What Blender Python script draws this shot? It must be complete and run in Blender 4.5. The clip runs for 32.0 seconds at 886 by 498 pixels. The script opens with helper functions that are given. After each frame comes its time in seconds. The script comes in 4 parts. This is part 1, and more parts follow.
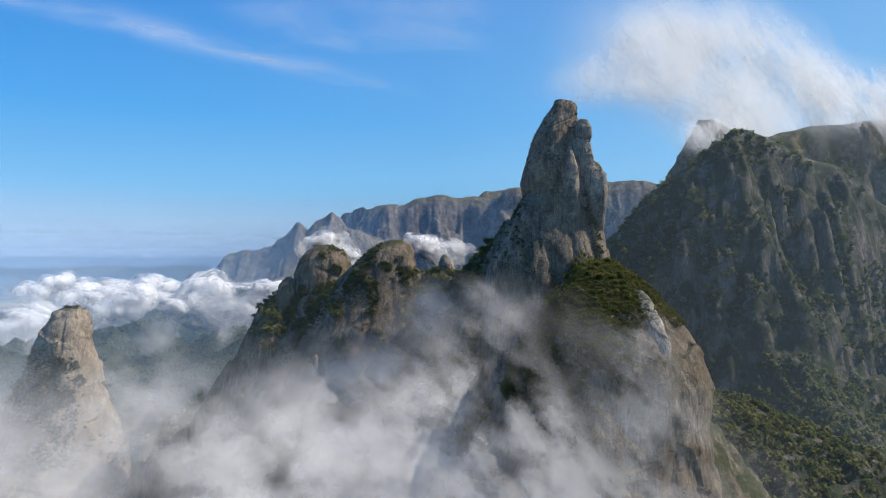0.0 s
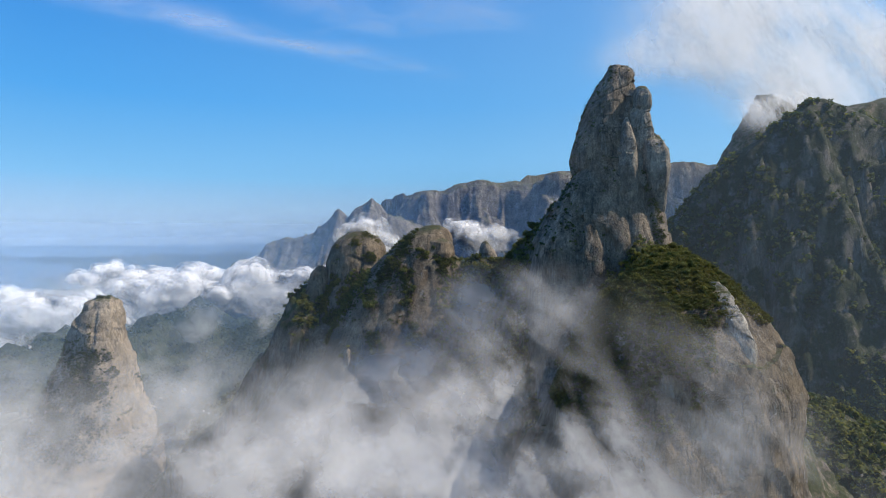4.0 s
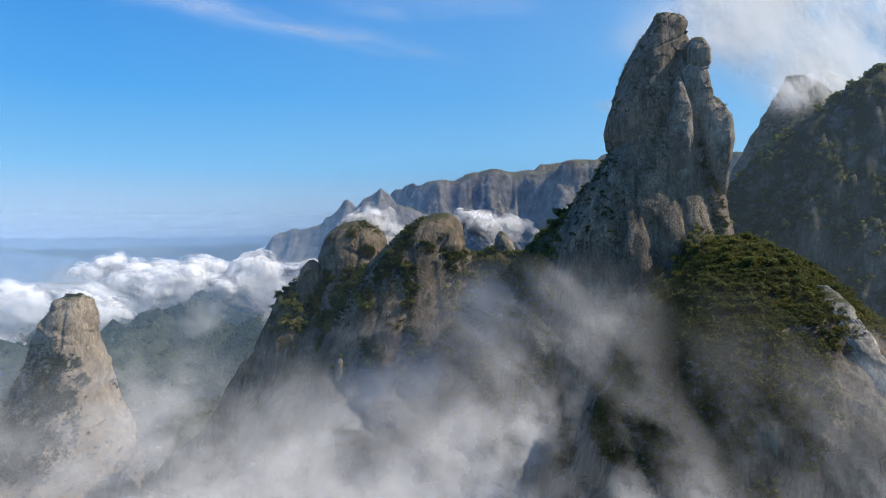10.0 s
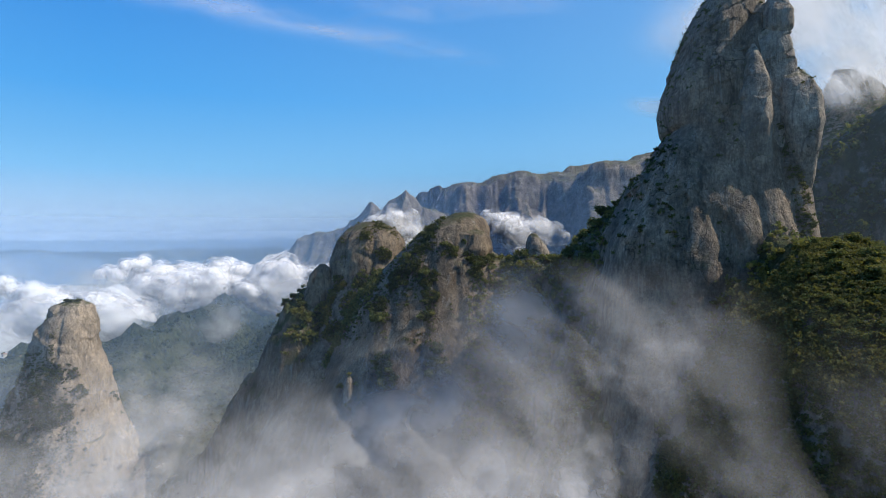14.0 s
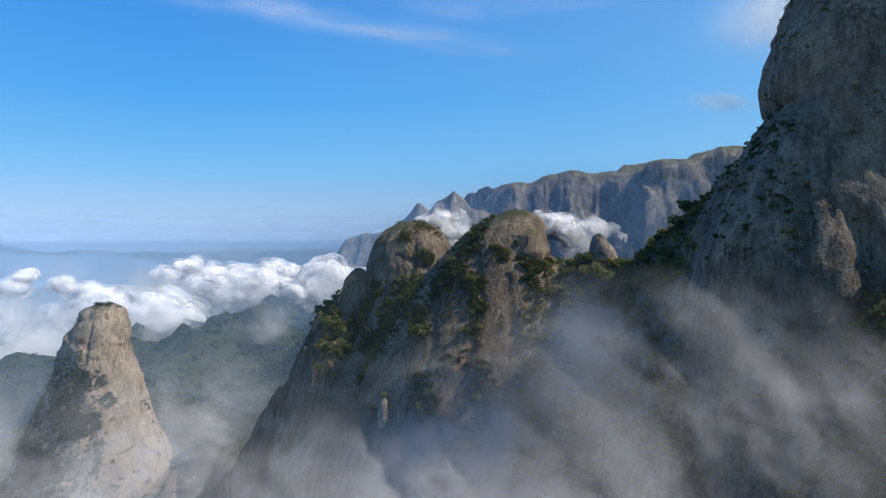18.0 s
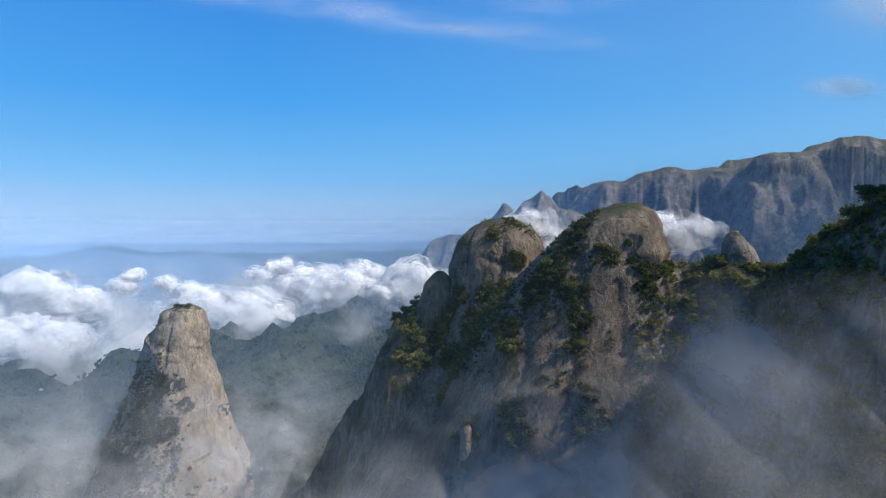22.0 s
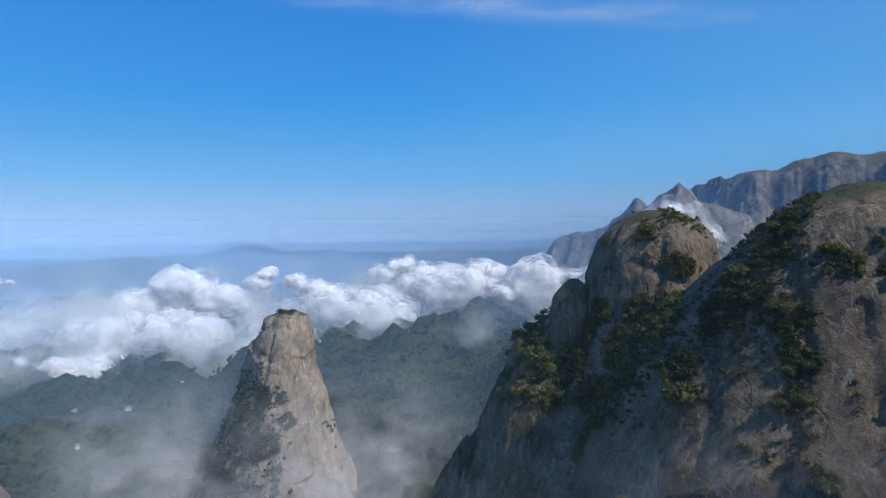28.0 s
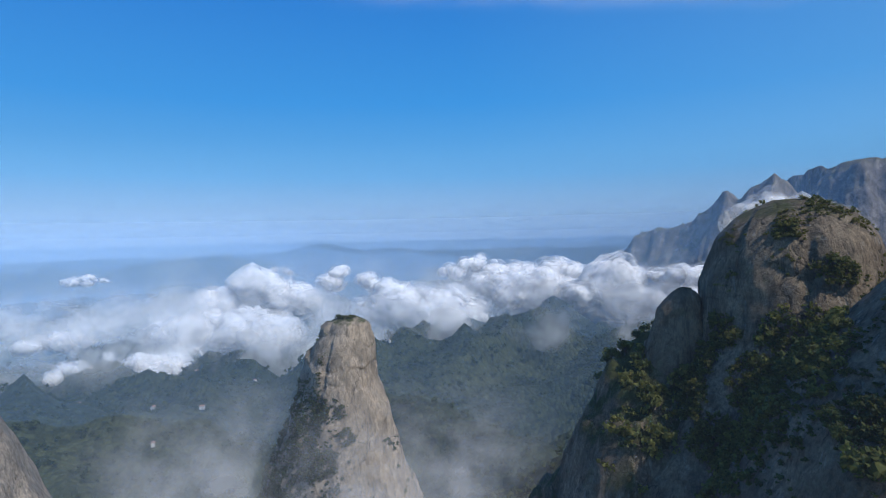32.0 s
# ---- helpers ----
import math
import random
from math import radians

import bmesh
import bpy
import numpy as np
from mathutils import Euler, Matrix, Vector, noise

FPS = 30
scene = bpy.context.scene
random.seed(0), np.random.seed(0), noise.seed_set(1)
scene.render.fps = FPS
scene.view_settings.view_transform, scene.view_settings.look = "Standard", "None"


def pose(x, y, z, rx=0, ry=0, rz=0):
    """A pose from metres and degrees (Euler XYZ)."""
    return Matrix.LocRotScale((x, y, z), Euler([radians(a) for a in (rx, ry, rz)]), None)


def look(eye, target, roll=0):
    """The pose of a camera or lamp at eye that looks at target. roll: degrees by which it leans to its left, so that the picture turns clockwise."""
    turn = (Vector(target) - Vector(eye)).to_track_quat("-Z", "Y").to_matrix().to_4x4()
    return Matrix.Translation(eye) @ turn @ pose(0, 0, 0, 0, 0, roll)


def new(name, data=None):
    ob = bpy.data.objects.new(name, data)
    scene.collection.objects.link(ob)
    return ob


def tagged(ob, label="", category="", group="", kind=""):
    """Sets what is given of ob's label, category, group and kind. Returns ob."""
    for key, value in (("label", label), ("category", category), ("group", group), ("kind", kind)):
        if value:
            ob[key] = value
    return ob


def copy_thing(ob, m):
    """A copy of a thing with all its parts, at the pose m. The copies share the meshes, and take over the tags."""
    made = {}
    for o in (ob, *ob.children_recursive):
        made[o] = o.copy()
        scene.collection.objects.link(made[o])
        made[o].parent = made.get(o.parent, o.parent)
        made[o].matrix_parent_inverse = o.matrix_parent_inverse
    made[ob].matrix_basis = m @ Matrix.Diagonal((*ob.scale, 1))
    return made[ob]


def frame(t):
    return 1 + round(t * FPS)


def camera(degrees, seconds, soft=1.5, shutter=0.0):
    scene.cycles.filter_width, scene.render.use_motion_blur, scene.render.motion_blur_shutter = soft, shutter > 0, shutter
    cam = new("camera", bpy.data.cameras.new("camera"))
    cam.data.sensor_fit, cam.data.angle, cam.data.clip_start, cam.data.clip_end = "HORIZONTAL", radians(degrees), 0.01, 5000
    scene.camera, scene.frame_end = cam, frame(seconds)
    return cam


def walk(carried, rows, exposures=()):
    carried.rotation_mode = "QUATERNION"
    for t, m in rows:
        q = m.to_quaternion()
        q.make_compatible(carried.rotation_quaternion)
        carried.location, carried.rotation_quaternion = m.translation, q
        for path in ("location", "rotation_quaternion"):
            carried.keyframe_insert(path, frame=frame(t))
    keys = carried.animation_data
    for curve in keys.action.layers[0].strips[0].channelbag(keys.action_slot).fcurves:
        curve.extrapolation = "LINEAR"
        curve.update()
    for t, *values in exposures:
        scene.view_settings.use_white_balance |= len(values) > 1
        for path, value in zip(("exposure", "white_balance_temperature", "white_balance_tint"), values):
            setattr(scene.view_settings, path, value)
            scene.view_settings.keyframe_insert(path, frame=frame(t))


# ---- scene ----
cam = camera(74.6, 32.0, 1.0)
PATH = [
    (0, (-1.513, -1.473, 897.043), (-1.515, 0.527, 897.055), 0.1),
    (1, (-0.828, 11.533, 897.034), (-0.887, 13.532, 897.046), -0.0),
    (2, (-0.551, 25.288, 897.078), (-0.659, 27.285, 897.089), -0.1),
    (3, (-0.57, 39.93, 897.118), (-0.705, 41.926, 897.11), -0.2),
    (6, (-1.158, 87.257, 896.74), (-1.306, 89.25, 896.671), -0.4),
    (7, (-1.097, 103.945, 896.708), (-1.246, 105.938, 896.638), -0.4),
    (8, (-2.101, 121.483, 896.484), (-2.248, 123.476, 896.416), -0.4),
    (9, (-3.344, 138.524, 896.18), (-3.499, 140.516, 896.113), -0.5),
    (10, (-4.698, 155.332, 895.836), (-4.883, 157.322, 895.771), -0.5),
    (11, (-5.674, 172.538, 895.41), (-5.89, 174.525, 895.348), -0.5),
    (12, (-6.431, 189.917, 894.795), (-6.675, 191.901, 894.737), -0.5),
    (13, (-7.416, 207.557, 894.301), (-7.677, 209.539, 894.246), -0.4),
    (14, (-8.963, 224.543, 894.048), (-9.238, 226.524, 893.995), -0.4),
    (17, (-15.369, 273.442, 893.447), (-15.741, 275.407, 893.399), -0.2),
    (18, (-18.737, 290.012, 893.08), (-19.176, 291.962, 893.034), -0.3),
    (19, (-22.879, 306.013, 892.53), (-23.392, 307.946, 892.485), -0.3),
    (20, (-27.762, 321.587, 892.103), (-28.349, 323.498, 892.061), -0.3),
    (21, (-32.898, 336.852, 891.479), (-33.555, 338.74, 891.438), -0.4),
    (22, (-38.414, 351.875, 891.026), (-39.133, 353.741, 890.987), -0.4),
    (23, (-44.832, 367.056, 890.691), (-45.617, 368.895, 890.653), -0.4),
    (24, (-51.696, 382.612, 890.544), (-52.549, 384.421, 890.506), -0.4),
    (25, (-58.458, 398.287, 890.57), (-59.378, 400.062, 890.532), -0.4),
    (28, (-80.211, 441.387, 891.559), (-81.304, 443.062, 891.518), -0.8),
    (29, (-88.543, 455.257, 891.599), (-89.689, 456.896, 891.558), -0.9),
    (30, (-97.509, 468.843, 891.817), (-98.705, 470.446, 891.775), -0.9),
    (31, (-107.072, 482.441, 892.149), (-108.316, 484.006, 892.106), -1.1),
    (32, (-116.966, 495.612, 892.403), (-118.257, 497.139, 892.358), -1.2),
]
walk(cam, [(t, look(eye, target, roll)) for t, eye, target, roll in PATH],
     exposures=((0, 0.05, 6900, 10), (12, 0.06, 6850, 10), (19, 0.03, 6650, 10), (25, -0.14, 6250, 10), (32, -0.32, 6050, 10)))

from mathutils.bvhtree import BVHTree

# ---- world, sun ----
SUN_AZ, SUN_EL = radians(3), radians(46)      # from +x towards +y, and above the horizon
world = bpy.data.worlds.new("sky")
scene.world = world
world.use_nodes = True
wn, wl = world.node_tree.nodes, world.node_tree.links
sky = wn.new("ShaderNodeTexSky")
sky.sky_type, sky.sun_disc = "NISHITA", False
sky.sun_elevation, sky.sun_rotation = SUN_EL, radians(90) - SUN_AZ
sky.altitude, sky.air_density, sky.dust_density, sky.ozone_density = 1600, 1.0, 0.15, 2.5
nishita = wn.new("ShaderNodeMix")
nishita.data_type, nishita.blend_type = "RGBA", "MULTIPLY"
nishita.inputs["Factor"].default_value = 1.0
nishita.inputs[7].default_value = (0.13, 0.13, 0.13, 1)
wl.new(sky.outputs[0], nishita.inputs[6])
# clear humid air: evens out the sky's blue from the horizon upwards
coord, axes, air = wn.new("ShaderNodeTexCoord"), wn.new("ShaderNodeSeparateXYZ"), wn.new("ShaderNodeValToRGB")
wl.new(coord.outputs["Generated"], axes.inputs[0])
wl.new(axes.outputs[2], air.inputs[0])
for _ in range(4):
    air.color_ramp.elements.new(0.5)
for e, (at, col) in zip(air.color_ramp.elements, ((0.0, (0.46, 0.60, 0.77)), (0.03, (0.42, 0.61, 0.82)), (0.10, (0.17, 0.51, 0.92)), (0.22, (0.052, 0.37, 0.90)), (0.42, (0.018, 0.225, 0.75)), (1.0, (0.015, 0.11, 0.42)))):
    e.position, e.color = at, (*col, 1)
blend = wn.new("ShaderNodeMix")
blend.data_type = "RGBA"
blend.inputs["Factor"].default_value = 0.94
wl.new(nishita.outputs[2], blend.inputs[6])
# paler towards the sun's side
side, reach_, pale_air = wn.new("ShaderNodeVectorMath"), wn.new("ShaderNodeMapRange"), wn.new("ShaderNodeMix")
side.operation = "DOT_PRODUCT"
side.inputs[1].default_value = (math.cos(SUN_AZ), math.sin(SUN_AZ), 0)
wl.new(coord.outputs["Generated"], side.inputs[0])
wl.new(side.outputs["Value"], reach_.inputs["Value"])
for key_, v in (("From Min", -0.55), ("From Max", 0.9), ("To Min", 0.0), ("To Max", 0.55)):
    reach_.inputs[key_].default_value = v
pale_air.data_type = "RGBA"
pale_air.inputs[7].default_value = (0.34, 0.63, 0.92, 1)
wl.new(reach_.outputs[0], pale_air.inputs["Factor"])
wl.new(air.outputs[0], pale_air.inputs[6])
wl.new(pale_air.outputs[2], blend.inputs[7])
wl.new(blend.outputs[2], wn["Background"].inputs[0])
wn["Background"].inputs[1].default_value = 1.0
sun = new("sun", bpy.data.lights.new("sun", "SUN"))
sun.data.energy, sun.data.angle, sun.data.color = 4.5, radians(0.5), (1.0, 0.93, 0.83)
to_sun = Vector((math.cos(SUN_AZ) * math.cos(SUN_EL), math.sin(SUN_AZ) * math.cos(SUN_EL), math.sin(SUN_EL)))
sun.matrix_world = look(tuple(to_sun * 3000), (0, 0, 0))
scene.cycles.transparent_max_bounces = 32


# ---- noise on arrays ----
def lattice(ix, iy, iz, seed):
    h = (ix * 374761393 + iy * 668265263 + iz * 2147483647 + seed * 974634777) & 0xFFFFFFFF
    h = ((h ^ (h >> 13)) * 1274126177) & 0xFFFFFFFF
    return ((h ^ (h >> 16)) & 0xFFFF) / 32767.5 - 1.0


def vnoise(p, seed=0):
    i = np.floor(p).astype(np.int64)
    f = p - i
    f = f * f * f * (f * (f * 6 - 15) + 10)
    out = 0
    for dx in (0, 1):
        for dy in (0, 1):
            for dz in (0, 1):
                w = (f[:, 0] if dx else 1 - f[:, 0]) * (f[:, 1] if dy else 1 - f[:, 1]) * (f[:, 2] if dz else 1 - f[:, 2])
                out = out + w * lattice(i[:, 0] + dx, i[:, 1] + dy, i[:, 2] + dz, seed)
    return out


def fbm(p, size, octaves=4, seed=0, ridged=False):
    """Noise of about -1 to 1 at points p; size: metres of the largest form (one number or three)."""
    q = p / np.asarray(size, float)
    out, amp, total = np.zeros(len(p)), 1.0, 0.0
    for k in range(octaves):
        n = vnoise(q * 2.03 ** k + 17.3 * k, seed + k)
        out += amp * (1 - 2 * np.abs(n) if ridged else n)
        total += amp
        amp *= 0.5
    return out / total


def smooth01(a, b, x):
    u = np.clip((x - a) / (b - a), 0, 1)
    return u * u * (3 - 2 * u)


# ---- meshes from arrays ----
def mesh_of(name, verts, faces, smooth=True, mats=()):
    verts, faces = np.asarray(verts, np.float32), np.asarray(faces, np.int32)
    me = bpy.data.meshes.new(name)
    n, k = faces.shape
    me.vertices.add(len(verts))
    me.vertices.foreach_set("co", verts.ravel())
    me.loops.add(n * k)
    me.loops.foreach_set("vertex_index", faces.ravel())
    me.polygons.add(n)
    me.polygons.foreach_set("loop_start", np.arange(0, n * k, k, dtype=np.int32))
    me.polygons.foreach_set("use_smooth", np.full(n, smooth))
    me.update(calc_edges=True)
    for m in mats:
        me.materials.append(m)
    return me


def grid_faces(rows, cols, wrap=False):
    r, c = np.meshgrid(np.arange(rows - 1), np.arange(cols if wrap else cols - 1), indexing="ij")
    r, c = r.ravel(), c.ravel()
    d = (c + 1) % cols
    return np.stack([r * cols + c, r * cols + d, (r + 1) * cols + d, (r + 1) * cols + c], 1)


def thing(name, label, category, group="", kind=""):
    return tagged(new(name), label, category, group, kind)


def put(name, me, parent=None, label=""):
    ob = new(name, me)
    if parent:
        ob.parent = parent
    return tagged(ob, label)


SURFACES = {}
ROCK = []


def keep(key, verts, faces):
    """Face centres, normals and areas of a surface, to plant on."""
    v = verts[faces]
    nrm = np.cross(v[:, 2] - v[:, 0], v[:, 3 if faces.shape[1] == 4 else 1] - v[:, 1])
    area = np.linalg.norm(nrm, axis=1) + 1e-9
    nrm = nrm / area[:, None]
    if key in ("massif", "bulge", "shaft", "dome_a", "dome_b", "pillar"):
        ROCK.append((verts, faces))
    SURFACES[key] = (v.mean(1), nrm, area / 2)


def rock_loft(name, rows, mats, parent=None, label="", n=160, step=1.5, big=4.0, flute=1.5, fine=0.6, seed=1, dents=(), grooves=(), key=None, cuts=40, cut=2.2, reach=26.0, smooth=False):
    """A rock form on rings. rows, from the foot up: z, centre x, y, reach to -x, +x, -y, +y, squareness.
    dents: (z, slope along x, slope along y, depth, width) of cracks round it.
    grooves: ((x, z), ...), depth, width of clefts down its front."""
    rows = np.array(rows, float)
    zs = np.arange(rows[0, 0], rows[-1, 0] + step * 0.5, step)
    tab = np.stack([np.interp(zs, rows[:, 0], rows[:, j]) for j in range(1, 8)], 1)
    soft = np.hanning(7)
    soft /= soft.sum()
    pad = np.concatenate([np.repeat(tab[:1], 3, 0), tab, np.repeat(tab[-1:], 3, 0)])
    tab = np.stack([np.convolve(pad[:, j], soft, "valid") for j in range(7)], 1)
    a = np.linspace(0, 2 * np.pi, n, endpoint=False)
    c, s = np.cos(a), np.sin(a)
    rx = np.where(c > 0, tab[:, 3:4], tab[:, 2:3])
    ry = np.where(s > 0, tab[:, 5:6], tab[:, 4:5])
    k = tab[:, 6:7]
    r = ((np.abs(c) / rx) ** k + (np.abs(s) / ry) ** k) ** (-1 / k)
    X, Y, Z = tab[:, 0:1] + r * c, tab[:, 1:2] + r * s, np.repeat(zs[:, None], n, 1)
    p = np.stack([X, Y, Z], 2).reshape(-1, 3)
    cell = fbm(p, (19, 19, 44), 2, seed + 3, True)
    d = 0.25 * big * fbm(p, (11, 11, 18), 3, seed + 5) + flute * (0.8 * cell + 0.2 * fbm(p, (6, 6, 30), 3, seed + 9, True)) + fine * fbm(p, (4, 4, 6), 3, seed + 20)
    way = np.stack([np.repeat(c[None], len(zs), 0), np.repeat(s[None], len(zs), 0)], 2).reshape(-1, 2)
    p[:, :2] += way * (big * np.clip(r.ravel() / (big * 2.5 + 1e-6), 0, 1) * fbm(p, (26, 26, 40), 3, seed))[:, None]
    # flat breaks, as granite splits
    rng = np.random.RandomState(seed)
    was = p.copy()
    for i in rng.choice(len(p), cuts):
        nv = np.array([way[i, 0] + rng.normal(0, 0.25), way[i, 1] + rng.normal(0, 0.25), rng.normal(0.05, 0.2)])
        nv /= np.linalg.norm(nv)
        off = p - was[i]
        over = off @ nv + cut * rng.uniform(0.3, 1.0)
        hit = (over > 0) & ((off * off).sum(1) < reach * reach)
        p[hit] -= over[hit, None] * nv * 0.92
    shift = p - was
    far = np.linalg.norm(shift, axis=1) + 1e-9
    room = cut * np.clip(r.ravel() / (7 * cut + 1e-6), 0, 1)
    p = was + shift * (np.minimum(far, room) / far)[:, None]
    p[:, :2] += way * (0.45 * room)[:, None]
    for z0, sx, sy, depth, width in dents:
        zz = z0 + sx * (p[:, 0] - rows[0, 1]) + sy * (p[:, 1] - rows[0, 2]) + 2.5 * fbm(p, 14, 2, seed + 31)
        d -= depth * np.exp(-((p[:, 2] - zz) / width) ** 2)
    for line, depth, width in grooves:
        wander = p + np.stack([2.2 * fbm(p, 9, 3, seed + 50), np.zeros(len(p)), 2.2 * fbm(p, 9, 3, seed + 55)], 1)
        off, _, side = along(wander[:, 0], wander[:, 2], [(x, z, 0.0) for x, z in line])
        step_ = np.where(side > 0, np.exp(-(off / width) ** 2), np.exp(-(off / (3.2 * width)) ** 2))
        d -= depth * step_ * smooth01(0.1, 0.5, -way[:, 1])
    fade = np.clip(r.ravel() / (big * 2.5 + 1e-6), 0, 1)
    out = np.stack([np.repeat(c[None], len(zs), 0), np.repeat(s[None], len(zs), 0)], 2).reshape(-1, 2)
    p[:, :2] += out * (d * fade)[:, None]
    p[:, 2] += 0.5 * fine * fbm(p, 5, 2, seed + 40)
    f = grid_faces(len(zs), n, True)
    top = len(p)
    p = np.concatenate([p, [[tab[-1, 0], tab[-1, 1], zs[-1] + 0.6]]])
    last = (len(zs) - 1) * n
    cap = np.stack([last + np.arange(n), last + (np.arange(n) + 1) % n, np.full(n, top), np.full(n, top)], 1)
    me = mesh_of(name, p, f, smooth, mats)
    bm = bmesh.new()
    bm.from_mesh(me)
    bm.verts.ensure_lookup_table()
    for q in cap:
        bm.faces.new([bm.verts[int(q[0])], bm.verts[int(q[1])], bm.verts[top]])
    bm.to_mesh(me)
    bm.free()
    if key:
        keep(key, p, f)
    return put(name, me, parent, label)


def along(X, Y, pts):
    """Nearest place on a polyline of (x, y, z): distance, height there, and which side (+ is behind, towards +y)."""
    best, height, side = np.full(X.shape, 1e9), np.zeros(X.shape), np.zeros(X.shape)
    for (x0, y0, z0), (x1, y1, z1) in zip(pts[:-1], pts[1:]):
        dx, dy = x1 - x0, y1 - y0
        u = np.clip(((X - x0) * dx + (Y - y0) * dy) / (dx * dx + dy * dy), 0, 1)
        d = np.hypot(X - x0 - u * dx, Y - y0 - u * dy)
        near = d < best
        best, height = np.where(near, d, best), np.where(near, z0 + u * (z1 - z0), height)
        side = np.where(near, dx * (Y - y0) - dy * (X - x0), side)
    return best, height, side


def ridge_field(X, Y, pts, front, back, warp=12.0, size=60.0, seed=3, lump=6.0, fin=0.45):
    """Heights of a ridge with a crest line and a profile (distance, drop) on either side."""
    p = np.stack([X.ravel(), Y.ravel(), np.zeros(X.size)], 1)
    w = warp * fbm(p, size, 4, seed).reshape(X.shape) + warp * fin * fbm(p, size / 5, 3, seed + 5, True).reshape(X.shape)
    d, h, side = along(X, Y, pts)
    grow = smooth01(0, 40, d)
    dd = np.maximum(d + w * grow, 0)
    f, b = np.array(front, float), np.array(back, float)
    drop = np.where(side < 0, np.interp(dd, f[:, 0], f[:, 1]), np.interp(dd, b[:, 0], b[:, 1]))
    return h - drop + lump * fbm(p, size / 2, 4, seed + 8).reshape(X.shape)


def field(name, x0, x1, y0, y1, step, height, mats, parent=None, label="", key=None):
    xs, ys = np.arange(x0, x1 + 1, step), np.arange(y0, y1 + 1, step)
    X, Y = np.meshgrid(xs, ys)
    Z = height(X, Y)
    p = np.stack([X, Y, Z], 2).reshape(-1, 3)
    f = grid_faces(len(ys), len(xs))
    if key:
        keep(key, p, f)
    return put(name, mesh_of(name, p, f, True, mats), parent, label)


# ---- materials ----
def material(name):
    m = bpy.data.materials.new(name)
    m.use_nodes = True
    nt = m.node_tree
    b = nt.nodes["Principled BSDF"]
    b.inputs["Specular IOR Level"].default_value = 0.2
    return m, nt, b


def node(nt, kind, **values):
    n = nt.nodes.new(kind)
    for k, v in values.items():
        n.inputs[k.replace("_", " ")].default_value = v
    return n


def scaled(nt, sx, sy, sz):
    """World-sized coordinates, stretched."""
    g = nt.nodes.new("ShaderNodeNewGeometry")
    m = nt.nodes.new("ShaderNodeMapping")
    m.inputs["Scale"].default_value = (sx, sy, sz)
    nt.links.new(g.outputs["Position"], m.inputs["Vector"])
    return m.outputs[0]


def noise_tex(nt, vec, scale, detail=6, rough=0.6, distort=0.0):
    n = node(nt, "ShaderNodeTexNoise", Scale=scale, Detail=detail, Roughness=rough, Distortion=distort)
    nt.links.new(vec, n.inputs["Vector"])
    return n.outputs["Fac"]


def ramp(nt, fac, *stops):
    r = nt.nodes.new("ShaderNodeValToRGB")
    while len(r.color_ramp.elements) < len(stops):
        r.color_ramp.elements.new(0.5)
    for e, (at, col) in zip(r.color_ramp.elements, stops):
        e.position, e.color = at, (*col, 1) if len(col) == 3 else col
    nt.links.new(fac, r.inputs[0])
    return r.outputs[0]


def mix(nt, fac, a, b, how="MIX"):
    m = nt.nodes.new("ShaderNodeMix")
    m.data_type, m.blend_type = "RGBA", how
    for value, slot in ((fac, m.inputs["Factor"]), (a, m.inputs[6]), (b, m.inputs[7])):
        if isinstance(value, bpy.types.NodeSocket):
            nt.links.new(value, slot)
        elif isinstance(value, (int, float)):
            slot.default_value = value
        else:
            slot.default_value = (*value, 1)
    return m.outputs[2]


def span(nt, fac, a, b, to0=0.0, to1=1.0):
    m = node(nt, "ShaderNodeMapRange", From_Min=a, From_Max=b, To_Min=to0, To_Max=to1)
    m.interpolation_type = "SMOOTHSTEP"
    nt.links.new(fac, m.inputs["Value"])
    return m.outputs[0]


def times(nt, a, b, how="MULTIPLY"):
    m = nt.nodes.new("ShaderNodeMath")
    m.operation = how
    for value, slot in ((a, m.inputs[0]), (b, m.inputs[1])):
        if isinstance(value, bpy.types.NodeSocket):
            nt.links.new(value, slot)
        else:
            slot.default_value = value
    return m.outputs[0]


def up_part(nt, a, b):
    """0 on walls, 1 on ground that lies flat enough for plants."""
    g = nt.nodes.new("ShaderNodeNewGeometry")
    s = nt.nodes.new("ShaderNodeSeparateXYZ")
    nt.links.new(g.outputs["Normal"], s.inputs[0])
    return span(nt, s.outputs[2], a, b)


def bump(nt, b, height, strength, distance):
    n = node(nt, "ShaderNodeBump", Strength=strength, Distance=distance)
    nt.links.new(height, n.inputs["Height"])
    nt.links.new(n.outputs[0], b.inputs["Normal"])


